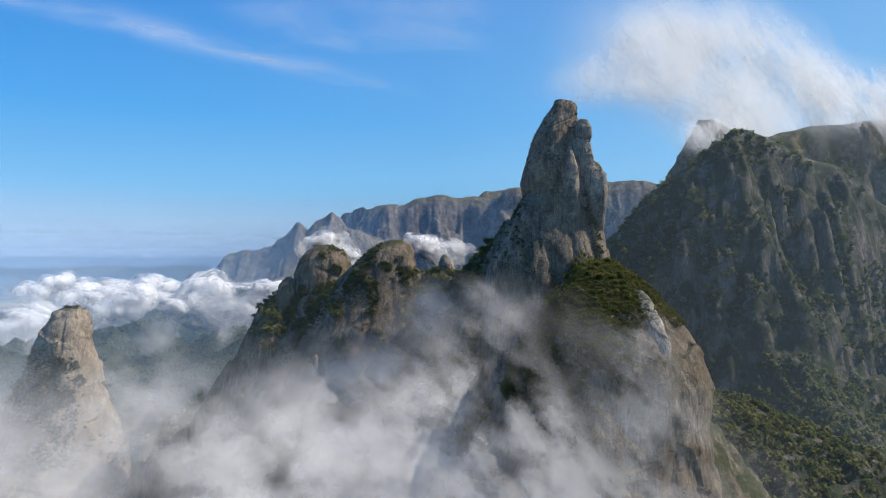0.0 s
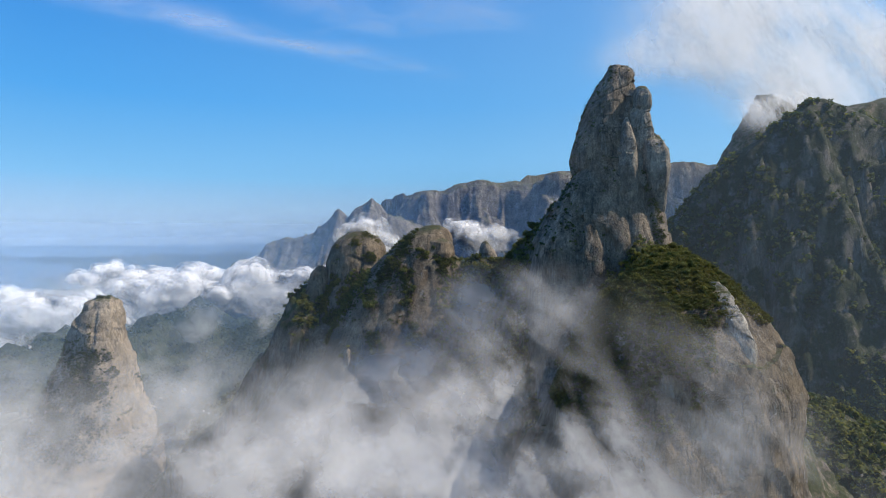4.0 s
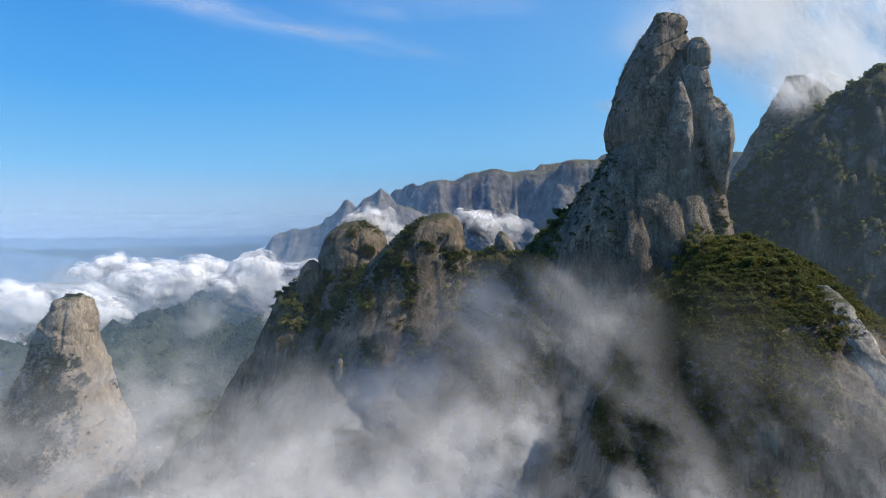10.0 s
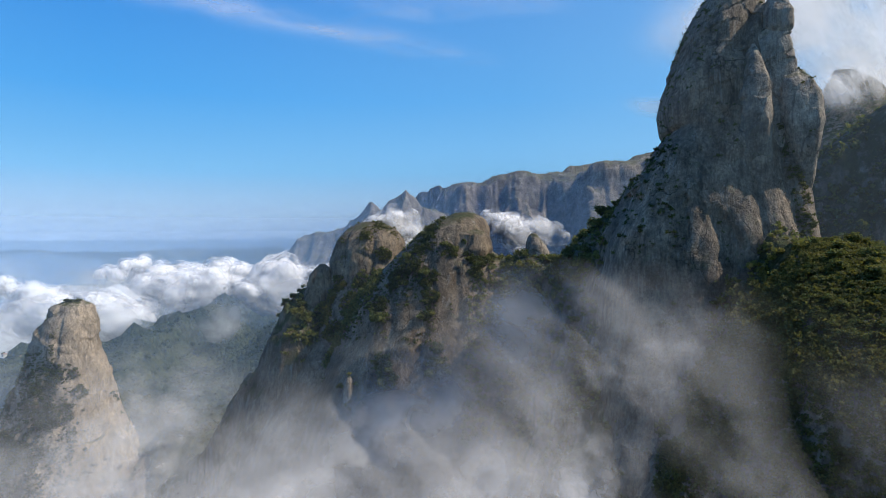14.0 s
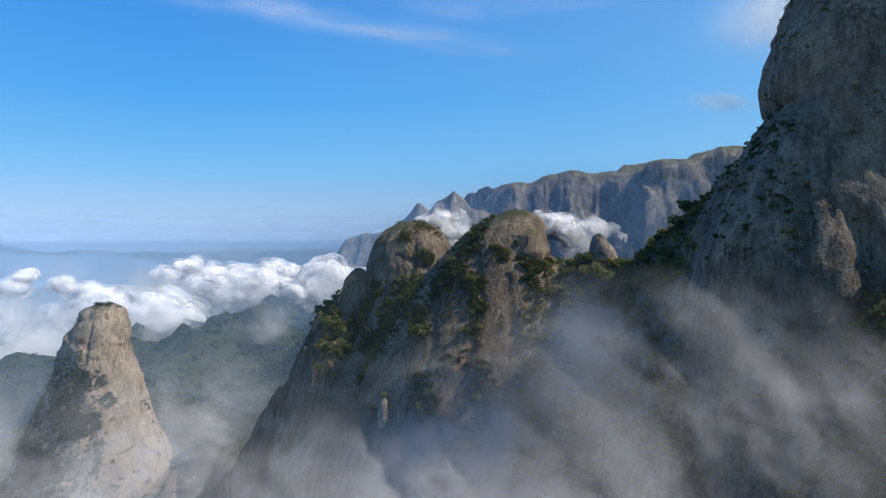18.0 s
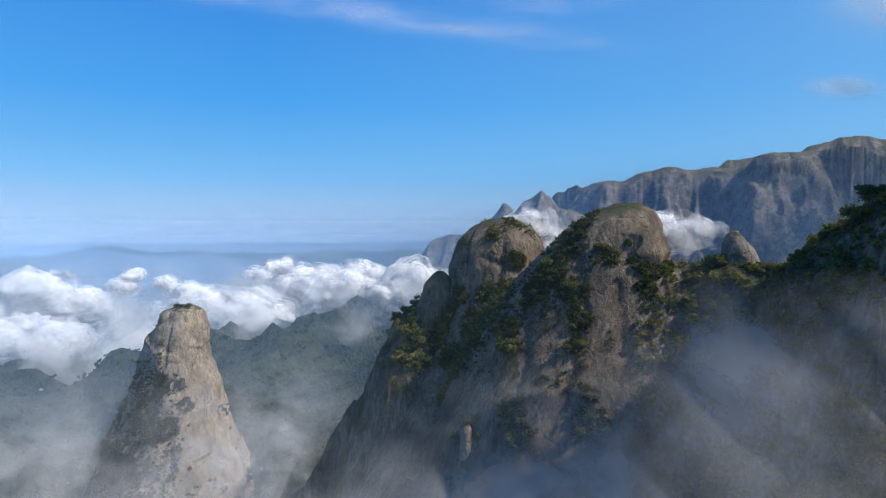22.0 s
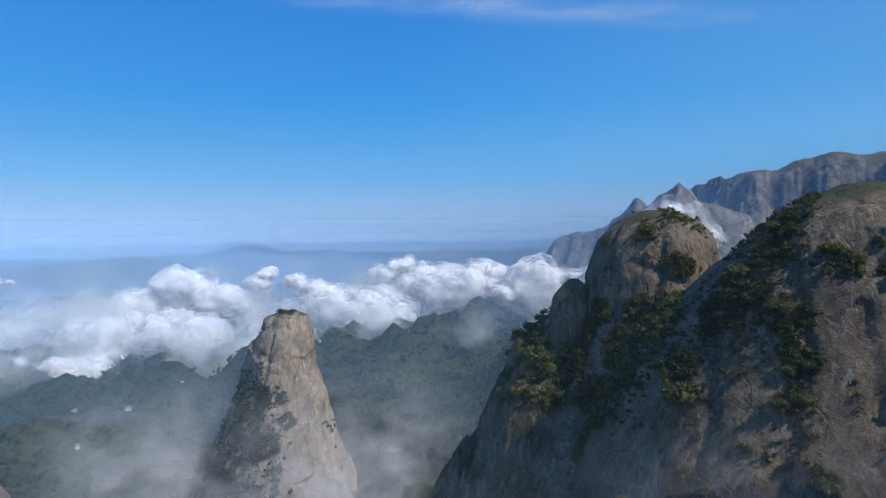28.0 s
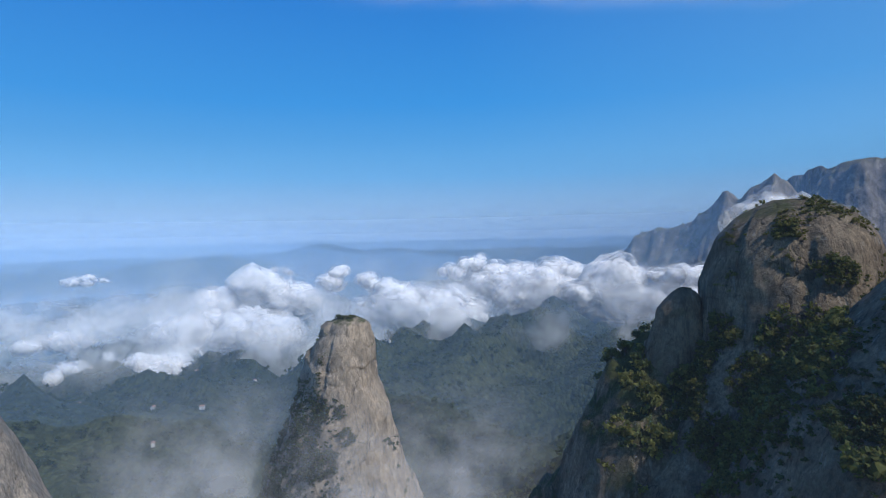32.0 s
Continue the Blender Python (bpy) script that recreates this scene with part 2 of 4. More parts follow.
def rock_material(name, dark, light, streak, moss, moss_from, moss_to, patch=1.0, size=1.0, mottle=1.0):
    """Weathered granite: mottled at three scales, with dark water streaks, pale runs, lichen, cracks and moss on flat ledges."""
    m, nt, b = material(name)
    flat = scaled(nt, 1, 1, 1)
    tall = scaled(nt, 1, 1, 0.11)
    big = noise_tex(nt, flat, 0.03 / size, 6, 0.65)
    col = ramp(nt, big, (0.36, dark), (0.64, light))
    middle = noise_tex(nt, scaled(nt, 1, 1, 0.45), 0.13 / size, 7, 0.72, 0.3)
    col = mix(nt, 0.8 * mottle, col, ramp(nt, middle, (0.36, (0.62, 0.61, 0.60)), (0.5, (1.1, 1.08, 1.06)), (0.66, (1.7, 1.66, 1.58))), "MULTIPLY")
    grain = noise_tex(nt, flat, 0.55 / size, 8, 0.75)
    col = mix(nt, 0.7 * mottle, col, ramp(nt, grain, (0.36, (0.6, 0.59, 0.58)), (0.64, (1.6, 1.57, 1.53))), "MULTIPLY")
    runs = noise_tex(nt, tall, 0.30 / size, 7, 0.7, 0.25)
    col = mix(nt, span(nt, runs, 0.51, 0.62, 0, 0.6), col, streak)
    thin = noise_tex(nt, tall, 1.1 / size, 5, 0.7, 0.2)
    col = mix(nt, span(nt, thin, 0.53, 0.61, 0, 0.35), col, streak)
    pale = noise_tex(nt, tall, 0.16 / size, 7, 0.74, 0.5)
    col = mix(nt, span(nt, pale, 0.57, 0.65, 0, 0.6 * patch), col, (0.31, 0.285, 0.245))
    lichen = noise_tex(nt, flat, 0.11 / size, 8, 0.75, 0.4)
    col = mix(nt, span(nt, lichen, 0.57, 0.64, 0, 0.4 * patch), col, (0.17, 0.17, 0.095))
    weeds = times(nt, span(nt, noise_tex(nt, flat, 0.22 / size, 8, 0.8, 0.3), 0.58, 0.63), span(nt, noise_tex(nt, flat, 0.025 / size, 4, 0.6), 0.48, 0.58))
    col = mix(nt, times(nt, weeds, 0.85), col, tuple(0.6 * v for v in moss))
    drift = node(nt, "ShaderNodeTexNoise", Scale=0.04 / size, Detail=7.0)
    nt.links.new(flat, drift.inputs["Vector"])

    def cracks(scale, squash, bend):
        lines = node(nt, "ShaderNodeTexVoronoi", Scale=scale / size)
        lines.feature = "DISTANCE_TO_EDGE"
        bent = nt.nodes.new("ShaderNodeVectorMath")
        bent.operation = "MULTIPLY_ADD"
        nt.links.new(drift.outputs["Color"], bent.inputs[0])
        bent.inputs[1].default_value = (bend * size,) * 3
        nt.links.new(scaled(nt, 1, 1, squash), bent.inputs[2])
        nt.links.new(bent.outputs[0], lines.inputs["Vector"])
        return lines.outputs["Distance"]

    wide, narrow = cracks(0.030, 0.40, 40), cracks(0.085, 0.45, 26)
    open_here = span(nt, noise_tex(nt, flat, 0.05 / size, 3, 0.5), 0.45, 0.6)
    col = mix(nt, times(nt, open_here, span(nt, wide, 0.0, 0.016, 0.8, 0.0)), col, tuple(0.3 * v for v in dark))
    col = mix(nt, times(nt, open_here, span(nt, narrow, 0.0, 0.022, 0.4, 0.0)), col, tuple(0.35 * v for v in dark))
    where = times(nt, up_part(nt, moss_from, moss_to), span(nt, noise_tex(nt, flat, 0.06 / size, 6, 0.7), 0.36, 0.52))
    green = ramp(nt, noise_tex(nt, flat, 0.35 / size, 6, 0.7), (0.3, tuple(0.5 * v for v in moss)), (0.7, tuple(1.5 * v for v in moss)))
    col = mix(nt, where, col, green)
    nt.links.new(col, b.inputs["Base Color"])
    b.inputs["Roughness"].default_value = 0.85
    ribs = noise_tex(nt, scaled(nt, 1, 1, 0.5), 0.1 / size, 9, 0.6, 0.6)
    height = times(nt, times(nt, grain, 0.7), times(nt, span(nt, wide, 0.0, 0.04), 0.25), "ADD")
    height = times(nt, height, times(nt, span(nt, narrow, 0.0, 0.05), 0.1), "ADD")
    height = times(nt, height, times(nt, ribs, 1.9), "ADD")
    height = times(nt, height, times(nt, runs, 0.3), "ADD")
    bump(nt, b, height, 0.75 * mottle, 2.2 * size)
    return m


GREEN = (0.050, 0.054, 0.018)
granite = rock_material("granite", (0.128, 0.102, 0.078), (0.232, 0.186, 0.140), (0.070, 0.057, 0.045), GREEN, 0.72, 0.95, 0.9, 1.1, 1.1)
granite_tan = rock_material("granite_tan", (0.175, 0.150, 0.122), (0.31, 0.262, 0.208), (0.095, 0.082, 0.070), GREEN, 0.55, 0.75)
granite_pale = rock_material("granite_fresh", (0.20, 0.178, 0.148), (0.40, 0.360, 0.300), (0.085, 0.075, 0.063), GREEN, 0.7, 0.9, 0.4, 0.26)
granite_green = rock_material("granite_overgrown", (0.125, 0.098, 0.071), (0.225, 0.177, 0.130), (0.065, 0.054, 0.042), GREEN, 0.30, 0.50)
# wet rock, with granite and moss darkened: the mountain's shade put into the colour
granite_wet_shaded = rock_material("granite_wet_shaded", (0.095, 0.083, 0.070), (0.185, 0.155, 0.125), (0.052, 0.046, 0.040), (0.026, 0.032, 0.011), 0.12, 0.34)
granite_brown = rock_material("granite_brown", (0.102, 0.079, 0.056), (0.200, 0.156, 0.108), (0.052, 0.042, 0.032), GREEN, 0.72, 0.95, 0.8, 1.0, 0.85)
granite_smooth = rock_material("granite_smooth", (0.205, 0.166, 0.124), (0.345, 0.282, 0.212), (0.115, 0.094, 0.072), GREEN, 0.60, 0.80, 0.6, 1.0, 0.7)
# pale moss colour on the tops: grass with sunlight put into the colour
granite_far = rock_material("granite_far", (0.125, 0.115, 0.105), (0.25, 0.225, 0.195), (0.075, 0.07, 0.065), (0.125, 0.12, 0.075), 0.62, 0.82, 1.0, 2.6)


def forest_floor():
    m, nt, b = material("forest_canopy")
    flat = scaled(nt, 1, 1, 0.5)
    crowns = node(nt, "ShaderNodeTexVoronoi", Scale=0.085)
    nt.links.new(flat, crowns.inputs["Vector"])
    tone = noise_tex(nt, flat, 0.004, 6, 0.6)
    col = ramp(nt, tone, (0.35, (0.022, 0.031, 0.013)), (0.65, (0.045, 0.053, 0.021)))
    col = mix(nt, 0.85, col, ramp(nt, crowns.outputs["Color"], (0.0, (0.3, 0.35, 0.3)), (1.0, (1.6, 1.5, 1.45))), "MULTIPLY")
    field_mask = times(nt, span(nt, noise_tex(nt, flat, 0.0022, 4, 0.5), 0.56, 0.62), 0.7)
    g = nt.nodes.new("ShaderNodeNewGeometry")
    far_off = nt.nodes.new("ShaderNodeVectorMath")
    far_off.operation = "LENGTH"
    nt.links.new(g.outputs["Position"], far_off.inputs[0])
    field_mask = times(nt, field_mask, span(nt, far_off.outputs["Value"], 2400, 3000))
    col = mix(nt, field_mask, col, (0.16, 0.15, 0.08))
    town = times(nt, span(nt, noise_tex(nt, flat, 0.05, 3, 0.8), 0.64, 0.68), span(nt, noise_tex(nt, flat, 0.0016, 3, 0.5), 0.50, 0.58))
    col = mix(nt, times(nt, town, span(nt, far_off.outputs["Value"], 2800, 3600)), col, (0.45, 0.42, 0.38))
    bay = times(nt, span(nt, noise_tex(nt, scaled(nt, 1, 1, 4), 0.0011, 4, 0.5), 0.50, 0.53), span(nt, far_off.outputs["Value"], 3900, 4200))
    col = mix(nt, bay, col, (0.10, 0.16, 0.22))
    nt.links.new(col, b.inputs["Base Color"])
    b.inputs["Roughness"].default_value = 0.9
    h = times(nt, crowns.outputs["Distance"], -1.1)
    h = times(nt, h, times(nt, noise_tex(nt, flat, 0.3, 4), 0.5), "ADD")
    bump(nt, b, h, 1.0, 7.0)
    return m


canopy = forest_floor()


def leaf_material(name, a, c):
    m, nt, b = material(name)
    g = nt.nodes.new("ShaderNodeNewGeometry")
    o = nt.nodes.new("ShaderNodeObjectInfo")
    col = ramp(nt, g.outputs["Random Per Island"], (0.0, a), (1.0, c))
    tone = ramp(nt, o.outputs["Random"], (0.0, (0.75, 0.8, 0.7)), (1.0, (1.3, 1.2, 1.1)))
    col = mix(nt, 1.0, col, tone, "MULTIPLY")
    patch = ramp(nt, noise_tex(nt, scaled(nt, 1, 1, 1), 0.05, 4), (0.35, (0.65, 0.75, 0.7)), (0.65, (1.35, 1.2, 1.0)))
    col = mix(nt, 0.7, col, patch, "MULTIPLY")
    nt.links.new(col, b.inputs["Base Color"])
    b.inputs["Roughness"].default_value = 0.7
    glow, both = nt.nodes.new("ShaderNodeBsdfTranslucent"), nt.nodes.new("ShaderNodeMixShader")
    both.inputs[0].default_value = 0.45
    nt.links.new(mix(nt, 1.0, col, (1.5, 1.5, 0.9), "MULTIPLY"), glow.inputs["Color"])
    nt.links.new(b.outputs[0], both.inputs[1])
    nt.links.new(glow.outputs[0], both.inputs[2])
    nt.links.new(both.outputs[0], nt.nodes["Material Output"].inputs["Surface"])
    return m


far_leaves = leaf_material("far_leaves", (0.026, 0.040, 0.014), (0.070, 0.082, 0.028))
leaves = leaf_material("leaves", (0.062, 0.078, 0.030), (0.160, 0.165, 0.060))
shrub_leaves = leaf_material("shrub_leaves", (0.046, 0.056, 0.023), (0.122, 0.124, 0.047))
bark, nt_, b_ = material("bark")
nt_.links.new(ramp(nt_, noise_tex(nt_, scaled(nt_, 1, 1, 0.2), 4), (0.3, (0.07, 0.055, 0.04)), (0.7, (0.19, 0.16, 0.13))), b_.inputs["Base Color"])


def vapour(name, size, low, high, most, colour=(0.93, 0.94, 0.96), stretch=(1, 1, 1), use_fade=True, through_share=0.5, detail=7, even=False, swirl=0.35, billow=0):
    """Mist: thins out by noise in space and by the sheet's own edge."""
    m = bpy.data.materials.new(name)
    m.use_nodes = True
    nt = m.node_tree
    nt.nodes.clear()
    out = nt.nodes.new("ShaderNodeOutputMaterial")
    a = span(nt, noise_tex(nt, scaled(nt, *stretch), 1 / size, detail, 0.58, swirl), low, high, 0, most)
    if billow:
        a = times(nt, a, span(nt, noise_tex(nt, scaled(nt, *stretch), 1 / billow, 3, 0.5, 0.1), 0.36, 0.60, 0.18, 1.0))
    if use_fade:
        at = nt.nodes.new("ShaderNodeAttribute")
        at.attribute_name = "thickness"
        a = times(nt, a, at.outputs["Fac"])
    lit, back = nt.nodes.new("ShaderNodeBsdfDiffuse"), nt.nodes.new("ShaderNodeBsdfTranslucent")
    for s in (lit, back):
        s.inputs["Color"].default_value = (*colour, 1)
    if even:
        # droplets scatter alike: light is set by one fixed normal turned sunward
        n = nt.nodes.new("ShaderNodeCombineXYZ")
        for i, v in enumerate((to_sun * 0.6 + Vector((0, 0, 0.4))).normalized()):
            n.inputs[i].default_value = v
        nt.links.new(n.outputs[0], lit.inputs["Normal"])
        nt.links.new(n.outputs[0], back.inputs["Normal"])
    both, clear, mixed = nt.nodes.new("ShaderNodeAddShader" if even else "ShaderNodeMixShader"), nt.nodes.new("ShaderNodeBsdfTransparent"), nt.nodes.new("ShaderNodeMixShader")
    if not even:
        both.inputs[0].default_value = through_share
    nt.links.new(lit.outputs[0], both.inputs[-2])
    nt.links.new(back.outputs[0], both.inputs[-1])
    nt.links.new(a, mixed.inputs[0])
    nt.links.new(clear.outputs[0], mixed.inputs[1])
    nt.links.new(both.outputs[0], mixed.inputs[2])
    nt.links.new(mixed.outputs[0], out.inputs["Surface"])
    return m


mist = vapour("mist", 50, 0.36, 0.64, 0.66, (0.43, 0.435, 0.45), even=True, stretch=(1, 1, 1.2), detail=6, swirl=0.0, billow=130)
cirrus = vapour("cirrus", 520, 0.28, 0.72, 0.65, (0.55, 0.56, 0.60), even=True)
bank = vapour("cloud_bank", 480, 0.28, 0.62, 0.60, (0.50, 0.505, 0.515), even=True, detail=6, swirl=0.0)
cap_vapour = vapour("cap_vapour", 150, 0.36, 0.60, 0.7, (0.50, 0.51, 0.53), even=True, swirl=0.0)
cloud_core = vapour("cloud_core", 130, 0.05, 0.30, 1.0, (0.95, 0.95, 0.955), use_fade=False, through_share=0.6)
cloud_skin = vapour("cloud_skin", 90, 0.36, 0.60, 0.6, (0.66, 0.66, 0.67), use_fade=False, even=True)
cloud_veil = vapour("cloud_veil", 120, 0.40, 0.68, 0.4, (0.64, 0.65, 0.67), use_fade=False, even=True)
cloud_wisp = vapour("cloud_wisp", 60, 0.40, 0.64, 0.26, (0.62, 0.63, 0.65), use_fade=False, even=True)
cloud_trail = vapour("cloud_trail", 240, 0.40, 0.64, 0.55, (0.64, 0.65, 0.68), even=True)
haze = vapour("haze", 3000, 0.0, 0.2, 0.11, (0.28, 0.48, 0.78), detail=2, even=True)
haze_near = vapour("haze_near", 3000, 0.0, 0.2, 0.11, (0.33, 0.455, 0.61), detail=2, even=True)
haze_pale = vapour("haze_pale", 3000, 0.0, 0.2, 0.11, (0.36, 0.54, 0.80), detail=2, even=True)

# ---- ground ----
def ground_height(X, Y):
    p = np.stack([X.ravel(), Y.ravel(), np.zeros(X.size)], 1)
    r = np.hypot(X, Y - 300)
    hills = fbm(p, 900, 5, 51, True).reshape(X.shape)
    small = fbm(p, 260, 4, 57, True).reshape(X.shape)
    relief = 1 - smooth01(2300, 3300, r)
    z = 250 + relief * (150 + 150 * hills + 85 * small) + 14 * small
    z += 150 * np.exp(-(((X + 1180) / 320) ** 2 + ((Y - 2150) / 330) ** 2)) * (0.75 + 0.7 * fbm(p, 260, 4, 58, True).reshape(X.shape))
    z += 120 * np.exp(-(((X + 560) / 260) ** 2 + ((Y - 870) / 260) ** 2))
    z += 70 * np.exp(-(((X + 1500) / 300) ** 2 + ((Y - 1000) / 500) ** 2))
    z += 70 * np.exp(-(((X + 3450) / 300) ** 2 + ((Y - 3150) / 200) ** 2)) + 50 * np.exp(-(((X + 3000) / 200) ** 2 + ((Y - 3500) / 150) ** 2))
    z += 600 * smooth01(3300, 4850, r) ** 1.0
    return z + 5 * fbm(p, 40, 3, 60).reshape(X.shape)


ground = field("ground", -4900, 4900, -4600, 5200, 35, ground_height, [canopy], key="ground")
tagged(ground, "forested hills and hazy lowland plain", "ground", kind="structure")

# ---- far range ----
def far_height(X, Y):
    left = ridge_field(X, Y, [(-1380, 3300, 760), (-1215, 3300, 860), (-1000, 3300, 945), (-890, 3300, 990), (-818, 3290, 1034), (-772, 3300, 998), (-634, 3300, 1130), (-550, 3310, 1040), (-420, 3400, 1000)],
                       [(0, 0), (30, 10), (80, 75), (200, 290), (500, 600), (900, 800), (2000, 1500)], [(0, 0), (80, 40), (400, 400), (900, 900)], 60, 330, 71, 34, 0.25)
    mass = ridge_field(X, Y, [(-470, 4000, 1230), (-372, 3950, 1245), (-300, 3970, 1225), (-178, 4000, 1300), (-60, 4010, 1325), (100, 4020, 1318), (330, 4000, 1312), (440, 3960, 1345), (523, 3900, 1358), (640, 3850, 1370)],
                       [(0, 0), (60, 18), (110, 55), (170, 200), (260, 350), (420, 500), (900, 800), (2500, 2000)], [(0, 0), (300, 20), (600, 300), (1400, 1500)], 110, 420, 73, 32, 0.14)
    right = ridge_field(X, Y, [(600, 4150, 1380), (780, 4160, 1450), (1110, 4050, 1440), (1400, 4060, 1420), (1700, 4000, 1400)],
                        [(0, 0), (90, 24), (150, 75), (220, 240), (320, 390), (540, 560), (900, 800), (2500, 2000)], [(0, 0), (300, 20), (600, 300), (1400, 1500)], 110, 460, 75, 30, 0.14)
    p = np.stack([X.ravel(), Y.ravel(), np.zeros(X.size)], 1)
    rough = 26 * fbm(p, 130, 4, 77, True).reshape(X.shape)
    spurs = 75 * fbm(p, (240, 300, 1), 4, 79, True).reshape(X.shape) + 45 * fbm(p, (75, 110, 1), 3, 83, True).reshape(X.shape)
    down = lambda h, top: smooth01(30, 260, top - h)
    mass, right = mass - 45, right - 42
    return np.maximum(np.maximum(left + 1.5 * rough, mass + 0.8 * rough + spurs * down(mass, 1290)), right + 0.8 * rough + spurs * down(right, 1390))


far_range = thing("mountain_range", "hazy granite plateau range with sheer cliffs", "mountain")
field("cliffs", -2000, 2100, 2650, 4620, 8, far_height, [granite_far], far_range)

# ---- right mountain ----
def right_height(X, Y):
    wall = ridge_field(X, Y, [(235, 905, 880), (262, 900, 918), (315, 900, 983), (380, 900, 1034), (441, 900, 1082), (470, 905, 1092), (538, 900, 1052), (608, 905, 1040), (690, 900, 965), (780, 880, 850)],
                       [(0, 0), (16, 10), (55, 85), (110, 222), (150, 310), (190, 350), (300, 430), (600, 640)], [(0, 0), (40, 20), (300, 240), (600, 500)], 34, 130, 81, 8, 0.55)
    slope = ridge_field(X, Y, [(150, 620, 740), (310, 640, 742), (450, 640, 690), (640, 600, 640), (900, 560, 600)],
                        [(0, 0), (60, 12), (200, 120), (400, 300), (700, 420)], [(0, 0), (80, 20), (300, 160), (800, 500)], 20, 90, 85, 5)
    return np.maximum(wall, slope)


right_mt = thing("mountain", "steep granite mountain overgrown with forest", "mountain")
field("face", 120, 950, 300, 1300, 4, right_height, [granite_wet_shaded], right_mt, key="right")


def back_height(X, Y):
    return ridge_field(X, Y, [(640, 1500, 1040), (780, 1520, 1165), (900, 1560, 1225), (1500, 1500, 1290), (2100, 1400, 1220)],
                       [(0, 0), (40, 20), (140, 260), (300, 480), (700, 760)], [(0, 0), (300, 150), (700, 700)], 50, 200, 91, 10)


back_mt = thing("mountain", "dark forested mountain with its top in cloud", "mountain")
field("face", 450, 2200, 950, 2000, 12, back_height, [granite_green], back_mt)
spire = thing("rock_spire", "distant blunt granite spire wrapped in cloud", "rock spire")
rock_loft("body", [(700, 1110, 2450, 420, 400, 400, 300, 2), (1150, 1110, 2450, 190, 230, 180, 180, 2), (1290, 1105, 2450, 118, 190, 110, 100, 2), (1370, 1098, 2450, 74, 150, 70, 70, 2), (1420, 1094, 2450, 36, 105, 40, 40, 2), (1440, 1090, 2450, 26, 72, 26, 26, 2.4), (1452, 1090, 2450, 25, 48, 25, 25, 2.6), (1457, 1090, 2450, 12, 22, 12, 12, 2)],
          [granite_green], spire, n=128, step=5, big=9, flute=4, fine=1.5, seed=95, cuts=60, cut=5, reach=70)

# ---- the massif ----
def massif_height(X, Y):
    main = ridge_field(X, Y, [(-228, 812, 838), (-170, 835, 850), (-125, 812, 838), (-80, 785, 866), (-30, 757, 869), (0, 743, 872), (20, 728, 868), (42, 708, 888), (62, 685, 909), (85, 660, 928), (105, 645, 930), (140, 600, 895), (152, 548, 884)],
                       [(0, 0), (12, 3), (45, 52), (95, 165), (160, 300), (260, 440), (420, 560)], [(0, 0), (20, 10), (100, 140), (300, 380)], 16, 60, 101, 5)
    return main


massif = thing("mountain", "granite massif with forested crest and bare slabs", "mountain")
field("slopes", -520, 420, 330, 1080, 3, massif_height, [granite_green], massif, key="massif")

finger = thing("rock_tower", "tall finger-shaped granite tower", "rock tower")
rock_loft("shaft", [(600, 120, 640, 112, 130, 190, 120, 2), (760, 118, 640, 90, 92, 100, 90, 2.2), (820, 118, 640, 84, 74, 74, 75, 2.3), (860, 118, 640, 78, 64, 62, 65, 2.4), (890, 118, 640, 70, 58, 56, 58, 3.5), (905, 118, 640, 62, 55, 53, 55, 3.6), (924, 118, 640, 53, 51, 49, 50, 3.8), (948, 121, 640, 43, 43, 44, 46, 3.8), (960, 124, 640, 37, 40, 39, 42, 3.6), (985, 126, 640, 28, 30, 32, 34, 3.4)],
          [granite], finger, n=220, step=1.4, big=2.6, flute=0.3, fine=0.4, seed=111, dents=(), key="shaft", cuts=170, cut=4.5, reach=44,
          grooves=((((109, 902), (117, 884), (112, 850), (106, 820)), 4.5, 2.4), (((87, 912), (84, 884), (87, 850)), 4.0, 2.6), (((146, 950), (150, 920), (158, 888)), 4.0, 2.2), (((126, 940), (132, 900), (138, 868)), 2.2, 1.4)))
rock_loft("head", [(952, 124, 640, 33, 24, 36, 38, 3.5), (961, 124, 640, 40.5, 29, 39.5, 45, 3.4), (976, 124, 640, 42, 32, 41, 46, 3.4), (994, 124, 640, 38, 27, 41, 44, 3.5), (1010, 125, 640, 32, 24, 37, 40, 3.5), (1024, 126, 638, 27, 20, 33, 34, 3.5), (1040, 127, 636, 20, 18, 27, 26, 3.6), (1050, 129, 634, 16, 16, 21, 20, 3.8), (1058, 129, 632, 12, 13, 15, 15, 3.8), (1062, 128, 632, 8, 8, 9, 9, 3.2)],
          [granite], finger, n=200, step=1.0, big=1.8, flute=0.15, fine=0.35, seed=117, dents=((956, -0.05, 0, 3.2, 2.0), (1036, 0.5, 0, 0.7, 0.8)), key="head", cuts=110, cut=5.0, reach=40,
          grooves=((((142, 1044), (134, 1031), (123, 1007), (130, 1000), (138, 973), (141, 951)), 4.0, 1.8), (((84, 959), (112, 958), (126, 949)), 5.0, 1.5), (((112, 1040), (104, 1000), (100, 965)), 1.8, 1.6), (((96, 1012), (93, 985)), 1.6, 1.4)))
